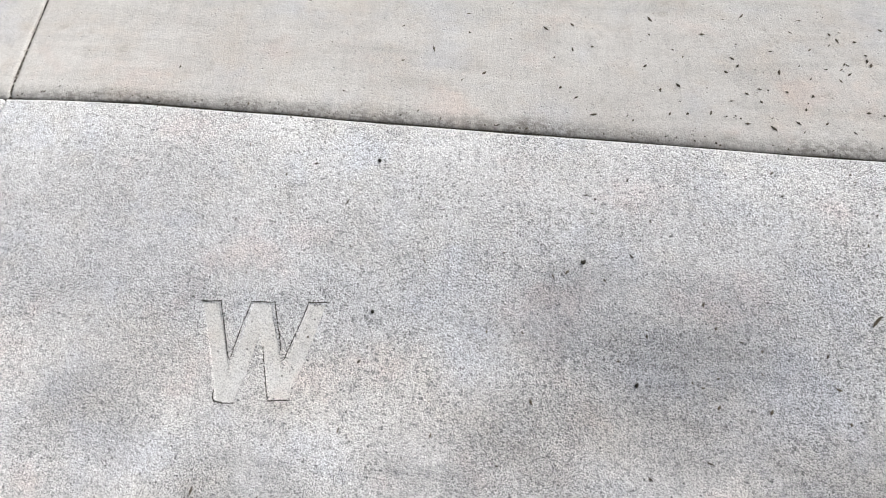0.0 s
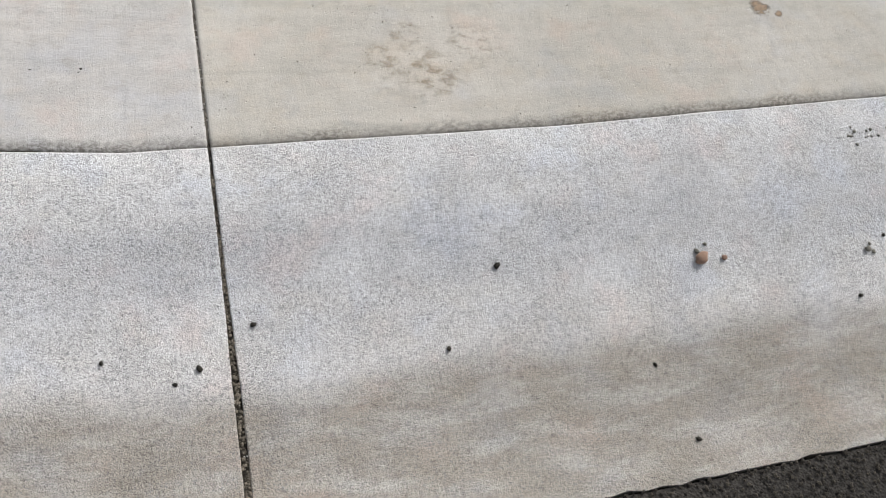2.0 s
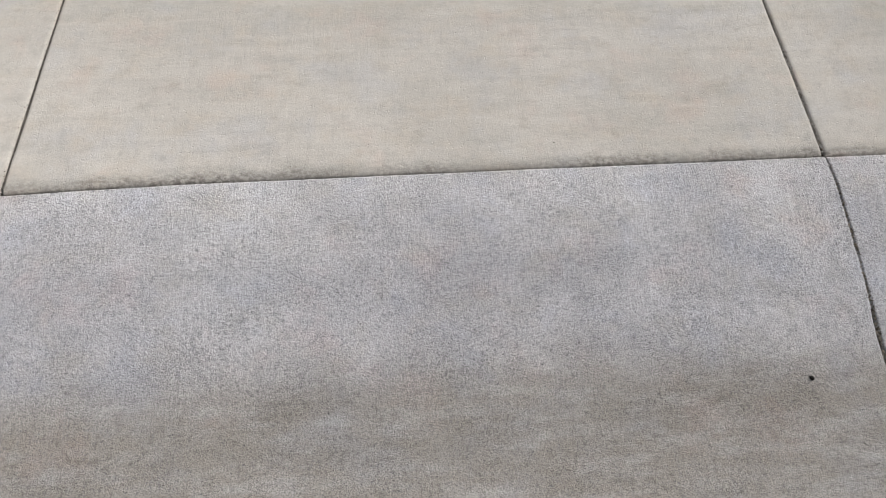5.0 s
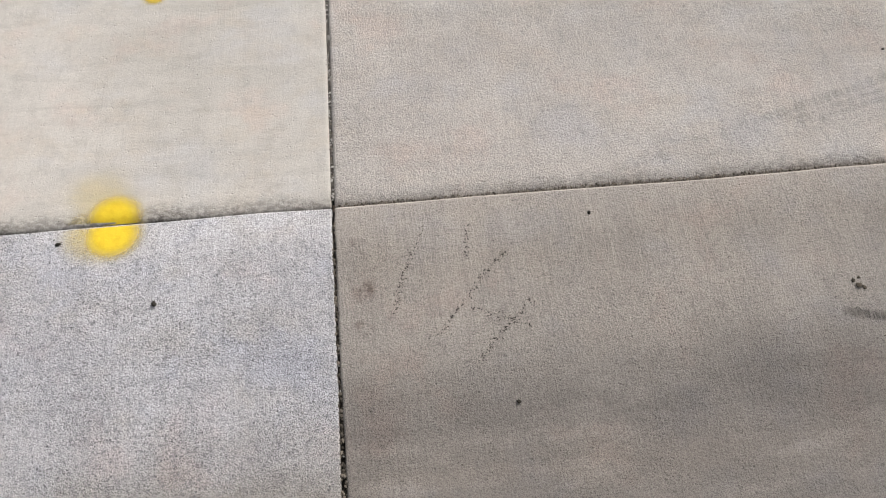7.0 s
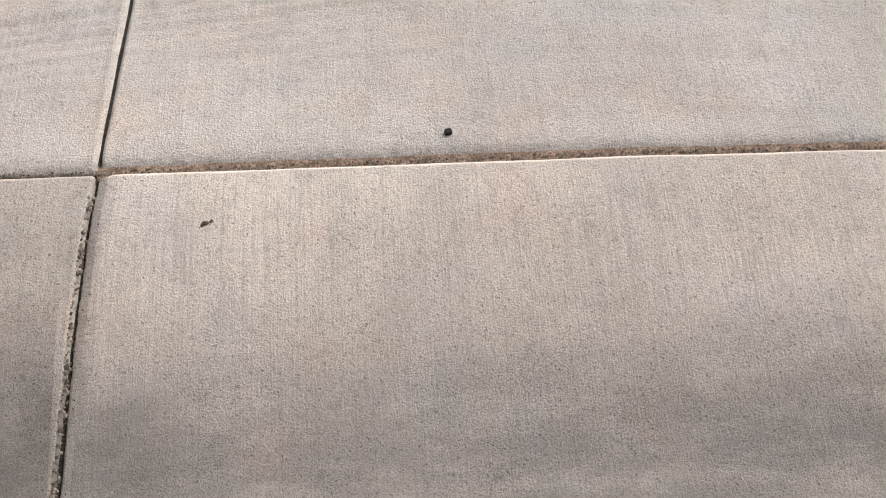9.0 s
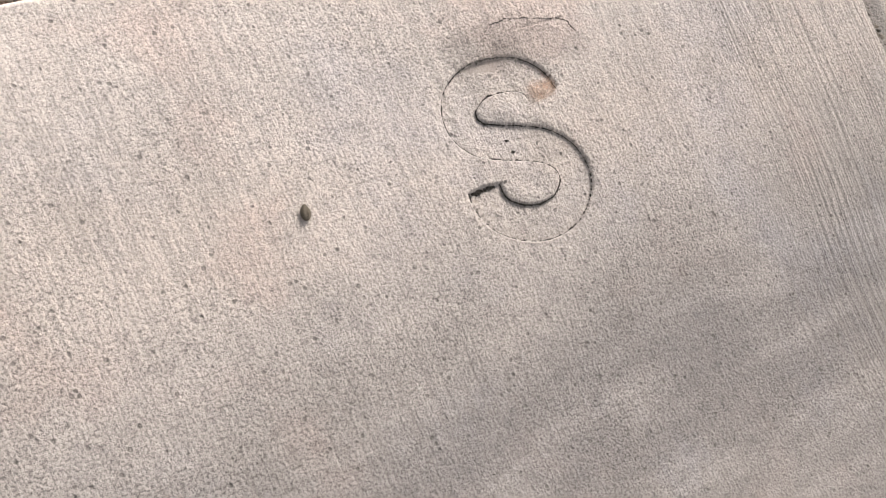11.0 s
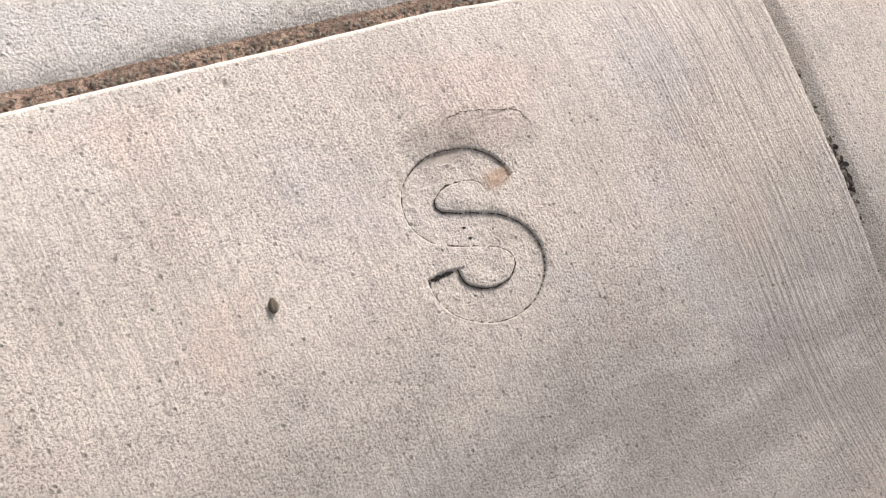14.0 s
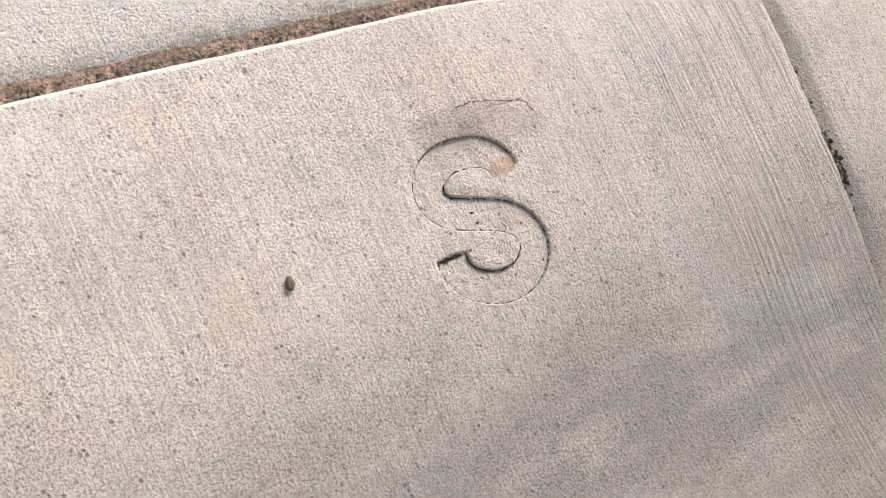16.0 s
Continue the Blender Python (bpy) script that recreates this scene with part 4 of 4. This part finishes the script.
def spray(name, spots, colour, deep, ragged=0.0):
    """Spray paint: round spots (x, s, radius, strength) that fade into specks at the rim."""
    k = Mat(name)
    x, s = k.axes()
    speck = k.noise(520, 2, 0.7, k.coords())
    cover = None
    for cx, cs, radius, strength in spots:
        dx, ds = k.math("SUBTRACT", x, cx), k.math("SUBTRACT", s, cs)
        d = k.math("SQRT", k.math("ADD", k.math("MULTIPLY", dx, dx), k.math("MULTIPLY", ds, ds)))
        f = k.span(d, radius * 0.3, radius * 1.35, strength, 0.0)
        cover = f if cover is None else k.math("MAXIMUM", cover, f)
    a = k.span(k.math("ADD", cover, k.math("MULTIPLY", k.math("SUBTRACT", speck, 0.5), 0.8)), 0.05, 0.95, smooth=False)
    a = k.math("MULTIPLY", k.math("MULTIPLY", a, k.span(cover, 0.0, 0.25)), 0.95)
    if ragged and ragged < 0.3:
        a = k.math("MULTIPLY", a, k.span(k.noise(5, 6, 0.7, k.coords(0.7, 1.6, 2.2)), 0.3, 0.68, 0.25, 1.0))
    elif ragged:
        holes = k.span(k.math("ADD", k.noise(17, 6, 0.72, k.coords(1, 1.4, 2.2)), k.math("MULTIPLY", cover, 0.12)), 0.50, 0.66)
        a = k.math("MULTIPLY", a, k.math("MULTIPLY", holes, 1.3), True)
    c = k.mix(k.span(k.noise(60, 3, 0.6, k.coords()), 0.4, 0.7), colour, deep)
    return k.finish(c, 0.75, k.bump(k.noise(200, 3, 0.6, k.coords()), 0.0015, 0.5), a)


YELLOW = spray("yellow_spray_paint", [(7.481, 0.032, 0.070, 1.0), (7.480, -0.026, 0.066, 1.0), (7.44, -0.09, 0.10, 0.22), (7.45, 0.02, 0.10, 0.35), (7.53, -0.80, 0.035, 0.8)],
               (0.82, 0.62, 0.04), (0.74, 0.53, 0.03))
mark = tagged(new("paint_mark"), "round yellow spray paint spot across kerb and pavement", "paint mark")
patch("kerb_side", 7.34, 7.61, 0.0, 0.16, 0.008, YELLOW, 0.0014, mark)
patch("pavement_side", 7.30, 7.61, -0.25, -0.009, 0.008, YELLOW, 0.0014, mark)
second = tagged(new("paint_mark"), "tiny yellow spray paint spot on the pavement", "paint mark")
patch("paint_film", 7.46, 7.60, -0.87, -0.73, 0.02, YELLOW, 0.0014, second)
mark.location = (0, 0, 0)


def stain(words, spots, colour, deep, x0, x1, s0, s1, ragged=0.5):
    """A faint stain soaked into the slab, or a plain grey film that darkens it."""
    k = spray("stain_film", spots, colour, deep, ragged)
    patch("stain", x0, x1, s0, s1, 0.02, k, 0.0012, None, words, "stain")


MUD, MUD_DEEP, DARK_GREY = (0.36, 0.27, 0.19), (0.28, 0.21, 0.15), (0.20, 0.20, 0.205)
stain("brown mud stain dried on the pavement", [(-2.29, -0.24, 0.14, 0.36), (-2.42, -0.30, 0.10, 0.32), (-2.12, -0.36, 0.12, 0.3), (-2.35, -0.42, 0.11, 0.28)], (0.42, 0.32, 0.20), (0.34, 0.25, 0.15), -2.65, -1.9, -0.56, -0.06)
stain("brown flaked patch on the pavement", [(-0.968, -0.452, 0.045, 0.9), (-0.905, -0.42, 0.02, 0.8)], MUD, MUD_DEEP, -1.04, -0.86, -0.52, -0.38)
stain("tan splash of dried mud on the kerb", [(-1.616, 0.341, 0.036, 0.75)], MUD, MUD_DEEP, -1.68, -1.55, 0.28, 0.40)
stain("faint rusty stain on the kerb", [(-5.513, 0.286, 0.075, 0.5), (-5.44, 0.26, 0.055, 0.45)], (0.56, 0.45, 0.36), (0.48, 0.38, 0.30), -5.63, -5.34, 0.16, 0.40)
stain("pale rusty blots on the kerb", [(-4.96, 0.10, 0.035, 0.5), (-4.93, 0.19, 0.04, 0.5), (-4.86, 0.27, 0.035, 0.5), (-5.53, 0.13, 0.022, 0.5), (-5.62, 0.07, 0.018, 0.5)], (0.52, 0.42, 0.34), (0.44, 0.35, 0.27), -5.68, -4.78, 0.02, 0.34)
stain("reddish brown clump of rot on the kerb", [(-5.957, 0.171, 0.03, 0.8), (-5.93, 0.165, 0.022, 0.7)], (0.40, 0.27, 0.19), (0.30, 0.20, 0.13), -6.03, -5.88, 0.11, 0.24)
stain("small brown stain by the pavement edge", [(-6.18, -0.075, 0.035, 0.5)], MUD, MUD_DEEP, -6.26, -6.10, -0.14, -0.03)
stain("small round mud spots on the kerb", [(-1.379, 0.134, 0.018, 0.6), (-1.301, 0.183, 0.022, 0.5), (-1.627, 0.166, 0.018, 0.45), (-1.086, 0.199, 0.017, 0.5), (-0.804, 0.367, 0.02, 0.45), (-1.2, 0.12, 0.014, 0.45)], (0.22, 0.20, 0.17), MUD_DEEP, -1.68, -0.75, 0.08, 0.42)
# broad soft grey films that darken the lower part of the first slabs
stain("faint grey patch on the lettered kerb slab", [(-7.42, 0.56, 0.28, 0.34), (-7.62, 0.42, 0.20, 0.26), (-7.25, 0.70, 0.26, 0.32), (-7.70, 0.72, 0.24, 0.28)], DARK_GREY, DARK_GREY, -8.0, -6.8, 0.12, 1.0, 0.2)
stain("faint grey patch under the stamped letter", [(-8.28, 0.86, 0.24, 0.3), (-8.62, 0.80, 0.24, 0.26), (-7.95, 0.84, 0.22, 0.28)], DARK_GREY, DARK_GREY, -8.95, -7.65, 0.5, 1.1, 0.2)
stain("faint grey patch low on the kerb", [(-6.98, 0.84, 0.32, 0.36), (-6.55, 0.80, 0.30, 0.44), (-6.2, 0.80, 0.30, 0.46)], DARK_GREY, DARK_GREY, -7.35, -5.80, 0.42, 1.1, 0.2)
stain("faint grey patch past the kerb joint", [(-5.70, 0.82, 0.28, 0.40)], DARK_GREY, DARK_GREY, -5.74, -5.32, 0.42, 1.1, 0.2)
stain("sooty grime beside the kerb joint", [(10.40, 0.36, 0.12, 0.32), (10.38, 0.52, 0.17, 0.40), (10.34, 0.72, 0.22, 0.42), (10.20, 0.60, 0.22, 0.2)], (0.13, 0.12, 0.11), (0.10, 0.095, 0.09), 9.85, 10.455, 0.12, 1.0, 0.2)
stain("dark grime beside the kerb joint", [(10.60, 0.55, 0.12, 0.3), (10.58, 0.78, 0.16, 0.36)], (0.13, 0.12, 0.11), (0.10, 0.095, 0.09), 10.51, 10.9, 0.3, 1.0, 0.2)
stain("grey-brown stain above the stamped letter", [(12.892, 0.168, 0.035, 0.34), (12.94, 0.17, 0.042, 0.4), (12.99, 0.172, 0.04, 0.38), (13.03, 0.185, 0.03, 0.3)], (0.20, 0.18, 0.16), (0.15, 0.135, 0.12), 12.81, 13.10, 0.09, 0.25, 0.2)
stain("rusty stain at the end of the stamped letter", [(12.958, 0.234, 0.014, 0.8), (12.972, 0.233, 0.012, 0.8)], (0.42, 0.27, 0.18), (0.36, 0.22, 0.14), 12.94, 12.99, 0.22, 0.25, 0.2)
stain("rusty stain beside the kerb joint", [(8.06, 0.24, 0.035, 0.45), (8.05, 0.33, 0.03, 0.35), (8.05, 0.12, 0.03, 0.3)], (0.24, 0.17, 0.16), MUD_DEEP, 8.02, 8.14, 0.04, 0.42)


stain("brown smudge dried on the pavement", [(-2.189, -0.730, 0.042, 0.55)], (0.45, 0.32, 0.19), (0.36, 0.25, 0.15), -2.287, -2.091, -0.828, -0.632)
stain("thin brown smear on the pavement", [(-1.678, -0.564, 0.030, 0.50)], (0.45, 0.32, 0.19), (0.36, 0.25, 0.15), -1.748, -1.608, -0.634, -0.494)
stain("faint grey blot on the pavement", [(1.112, -0.421, 0.036, 0.30)], (0.30, 0.285, 0.26), (0.24, 0.23, 0.21), 1.028, 1.196, -0.505, -0.337)
stain("orange rusty blot near the pavement edge", [(-6.323, -0.082, 0.021, 0.60)], (0.45, 0.32, 0.19), (0.36, 0.25, 0.15), -6.372, -6.274, -0.131, -0.033)


def film(name, colour, lines, width, strength, grain=(180, 10)):
    """A thin stain along straight lines of (x, s), grainy and broken."""
    k = Mat(name)
    x, s = k.axes()
    cover = None
    for (ax, a_s), (bx, b_s), w, v in lines:
        length = math.hypot(bx - ax, b_s - a_s)
        ux, us = (bx - ax) / length, (b_s - a_s) / length
        px, ps = k.math("SUBTRACT", x, ax), k.math("SUBTRACT", s, a_s)
        t = k.math("DIVIDE", k.math("ADD", k.math("MULTIPLY", px, ux), k.math("MULTIPLY", ps, us)), length)
        off = k.math("ABSOLUTE", k.math("SUBTRACT", k.math("MULTIPLY", px, us), k.math("MULTIPLY", ps, ux)))
        f = k.math("MULTIPLY", k.span(off, w * 0.3, w, v, 0), k.math("MULTIPLY", k.span(t, -0.06, 0.03), k.span(t, 0.97, 1.06, 1, 0)))
        cover = f if cover is None else k.math("MAXIMUM", cover, f)
    broken = k.span(k.noise(1.0, 3, 0.65, k.coords(*grain)), 0.3, 0.62)
    a = k.math("MULTIPLY", k.math("MULTIPLY", cover, broken), strength)
    return k.finish(colour, 0.9, None, a)


SCUFF = film("kerb_tyre_scuff", (0.035, 0.034, 0.034),
             [((9.165, 0.391), (9.289, 0.418), 0.017, 0.9), ((9.28, 0.416), (9.41, 0.449), 0.018, 0.85), ((9.40, 0.452), (9.60, 0.466), 0.026, 0.55),
              ], 0, 0.5, (130, 12))
TEETH = film("kerb_tyre_teeth", (0.05, 0.048, 0.046), [((9.36 + 0.034 * n, 0.445 + 0.002 * n), (9.365 + 0.036 * n, 0.50 + 0.004 * n), 0.010, 0.8 - 0.05 * n) for n in range(12)], 0, 0.17, (150, 30))
SMEAR = film("kerb_tyre_smear", (0.045, 0.043, 0.042), [((9.38, 0.47), (9.50, 0.60), 0.075, 0.3), ((9.30, 0.55), (9.62, 0.58), 0.08, 0.2), ((9.58, 0.466), (10.0, 0.474), 0.03, 0.3)], 0, 0.55, (120, 14))
scuff = tagged(new("tyre_scuff"), "dark rubber tyre scuff on the tan kerb", "tyre mark")
patch("rubber_streak", 9.12, 9.66, 0.35, 0.53, 0.012, SCUFF, 0.0012, scuff)
patch("rubber_teeth", 9.33, 9.82, 0.43, 0.56, 0.012, TEETH, 0.0014, scuff, "row of short rubber marks")
patch("rubber_smear", 9.22, 10.06, 0.41, 0.70, 0.012, SMEAR, 0.0016, scuff, "faint grey smear")
track = tagged(new("tyre_track"), "faint grey curved tyre track on the pavement", "tyre mark")
TOP_LINE = ((8.72, -0.055), (9.15, -0.178), (9.69, -0.335), (10.27, -0.424), (11.10, -0.535))
LOW_LINE = ((9.05, -0.035), (9.42, -0.075), (9.85, -0.140), (10.40, -0.225), (11.25, -0.300))
FADE = (0.4, 0.75, 1.0, 0.7)
STRIPES = ((0.0, 0.022, 1.0), (0.16, 0.013, 0.7), (0.30, 0.016, 0.7), (0.45, 0.012, 0.5), (0.60, 0.016, 0.5), (0.78, 0.012, 0.35), (0.95, 0.018, 0.3))
for n, stripes in enumerate((STRIPES[0::2], STRIPES[1::2])):
    band = []
    for across, width, much in stripes:
        spots = [(a[0] + (b[0] - a[0]) * across, a[1] + (b[1] - a[1]) * across) for a, b in zip(TOP_LINE, LOW_LINE)]
        band += [(a, b, width, much * f) for a, b, f in zip(spots[:-1], spots[1:], FADE)]
    patch("tread_band", 8.66, 11.3, -0.58, -0.038, 0.02, film("pavement_tyre_track", (0.12, 0.113, 0.108), band, 0, 0.21, (85, 12)), 0.0013 + 0.0004 * n, track)


def crack_or_shade_in(parent, line, size, wander, dense, label):
    """Slivers of soil along a wandering line: a broken, dirt-filled crack or a letter's shaded edge."""
    pts = along(line, 16)
    drift = np.cumsum(np.array([[rng.gauss(0, wander), rng.gauss(0, wander)] for _ in pts]), axis=0)
    drift -= np.linspace(0, 1, len(pts))[:, None] * drift[-1]
    specks = []
    for p, q, w in zip(pts[:-1], pts[1:], drift):
        turn = math.atan2(-(q[1] - p[1]), q[0] - p[0])
        for _ in range(dense):
            if rng.random() < 0.85:
                t = rng.random()
                m = p + (q - p) * t + w
                specks.append((m[0], m[1], size * rng.uniform(0.35, 1.2), rng.uniform(1.5, 3.5), turn + rng.gauss(0, 0.35), 0.0002))
    bits("crack", specks, SOIL_DARK, label, "", "", parent, 0.3)


crack_or_shade_in(kerb_slabs[4], [(1.483, 0.824), (1.496, 0.870), (1.570, 0.900), (1.615, 0.966), (1.645, 1.038), (1.683, 1.119)], 0.0016, 0.0022, 3, "thin dark crack")
crack_or_shade_in(kerb_slabs[4], [(1.490, 0.862), (1.500, 0.874), (1.512, 0.872)], 0.0032, 0.001, 2, "dark chipped spot of the crack")
crack_or_shade_in(kerb_slabs[4], [(0.099, 0.604), (0.128, 0.655), (0.162, 0.693)], 0.0012, 0.0015, 2, "hairline crack")
crack_or_shade_in(kerb_slabs[3], [(-0.218, 0.615), (-0.213, 0.640), (-0.205, 0.662)], 0.0014, 0.001, 2, "short dark scratch")
crack_or_shade_in(kerb_slabs[3], [(-0.62, 0.64), (-0.60, 0.70), (-0.585, 0.74)], 0.0010, 0.001, 1, "hairline crack")
crack_or_shade_in(kerb_slabs[8], [(12.935, 0.145), (12.98, 0.15), (13.027, 0.156), (13.04, 0.173)], 0.0008, 0.0006, 2, "edge left by the stamp plate")
crack_or_shade_in(walk_slabs[2], [(-3.679, -0.355), (-3.700, -0.231), (-3.690, -0.130)], 0.0009, 0.001, 1, "faint scrape")

# shade at the walls of the stamped W, laid on as dark slivers
for line in ([(-8.413, 0.468), (-8.390, 0.466), (-8.368, 0.463)], [(-8.368, 0.465), (-8.352, 0.525), (-8.337, 0.578)], [(-8.335, 0.580), (-8.320, 0.520), (-8.303, 0.458)],
             [(-8.303, 0.457), (-8.278, 0.455), (-8.253, 0.453)], [(-8.252, 0.456), (-8.240, 0.505), (-8.230, 0.548)], [(-8.222, 0.565), (-8.202, 0.505), (-8.182, 0.448)],
             [(-8.181, 0.445), (-8.160, 0.443), (-8.139, 0.441)], [(-8.268, 0.545), (-8.255, 0.605), (-8.244, 0.648)], [(-8.244, 0.650), (-8.222, 0.647), (-8.201, 0.643)],
             [(-8.357, 0.645), (-8.354, 0.663), (-8.335, 0.667), (-8.310, 0.664)]):
    crack_or_shade_in(kerb_slabs[1], line, 0.0011, 0.00025, 3, "dark shade line along the letter's edge")
SCRATCHES = [[(8.211, 0.080), (8.154, 0.208), (8.123, 0.296)], [(8.320, 0.083), (8.298, 0.186)], [(8.400, 0.166), (8.330, 0.231), (8.222, 0.353)],
             [(8.300, 0.299), (8.430, 0.352)], [(8.439, 0.296), (8.378, 0.348), (8.303, 0.421)]]
for line in SCRATCHES:
    pts = along(line, 20)
    specks = []
    for p in pts:
        for _ in range(4):
            if rng.random() < 0.62:
                specks.append((p[0] + rng.gauss(0, 0.0035), p[1] + rng.gauss(0, 0.004), rng.uniform(0.0006, 0.0019), rng.uniform(1, 2), rng.uniform(0, 6), 0.0002))
    bits("scratch", specks, SOIL_DARK, "broken dark scratch", "", "", kerb_slabs[7], 0.25)
# soil caught in the outline of the stamped S, which also draws its walls' shade
caught = []
for p, q in zip(S_LINE[:-1], S_LINE[1:]):
    d = (q - p) / np.linalg.norm(q - p)
    for side in (-1, 1):
        thick = rng.random()
        for _ in range(7):
            if rng.random() < 0.35 + 0.6 * thick:
                r, t = (0.0213 + rng.gauss(0, 0.0004)) * side, rng.random()
                m = p + (q - p) * t
                caught.append((m[0] - d[1] * r, m[1] + d[0] * r, rng.uniform(0.0004, 0.0013 + 0.0008 * thick), rng.uniform(1, 3.0), math.atan2(-d[1], d[0]) + rng.gauss(0, 0.3), -0.0050))
# dark dots that stand in for shade at the lower terminal and mid-stroke
for x, s, size in ((12.826, 0.322, 0.0035), (12.84, 0.319, 0.003), (12.855, 0.317, 0.003), (12.90, 0.29, 0.0022), (12.898, 0.276, 0.002),
                   *((12.828 + 0.004 * n, 0.3195 + 0.0004 * (n % 3), 0.0017 + 0.0004 * (n % 4)) for n in range(9))):
    caught.append((x, s, size, 1.6, rng.uniform(0, 6), -0.0066))
bits("letter_soil_shade", caught, SOIL_DARK, "dark soil and shade specks in the letter", "", "", kerb_slabs[8], 0.5)
# hole in the joint beyond the S
hole_bits = [(13.535 + rng.gauss(0, 0.006), rng.uniform(0.325, 0.40), rng.uniform(0.003, 0.007), 1.4, rng.uniform(0, 6), -0.008) for _ in range(26)]
bits("joint_clod", hole_bits, SOIL_DARK, "dark clods in the broken joint", "", "", kerb_slabs[9], 0.7)
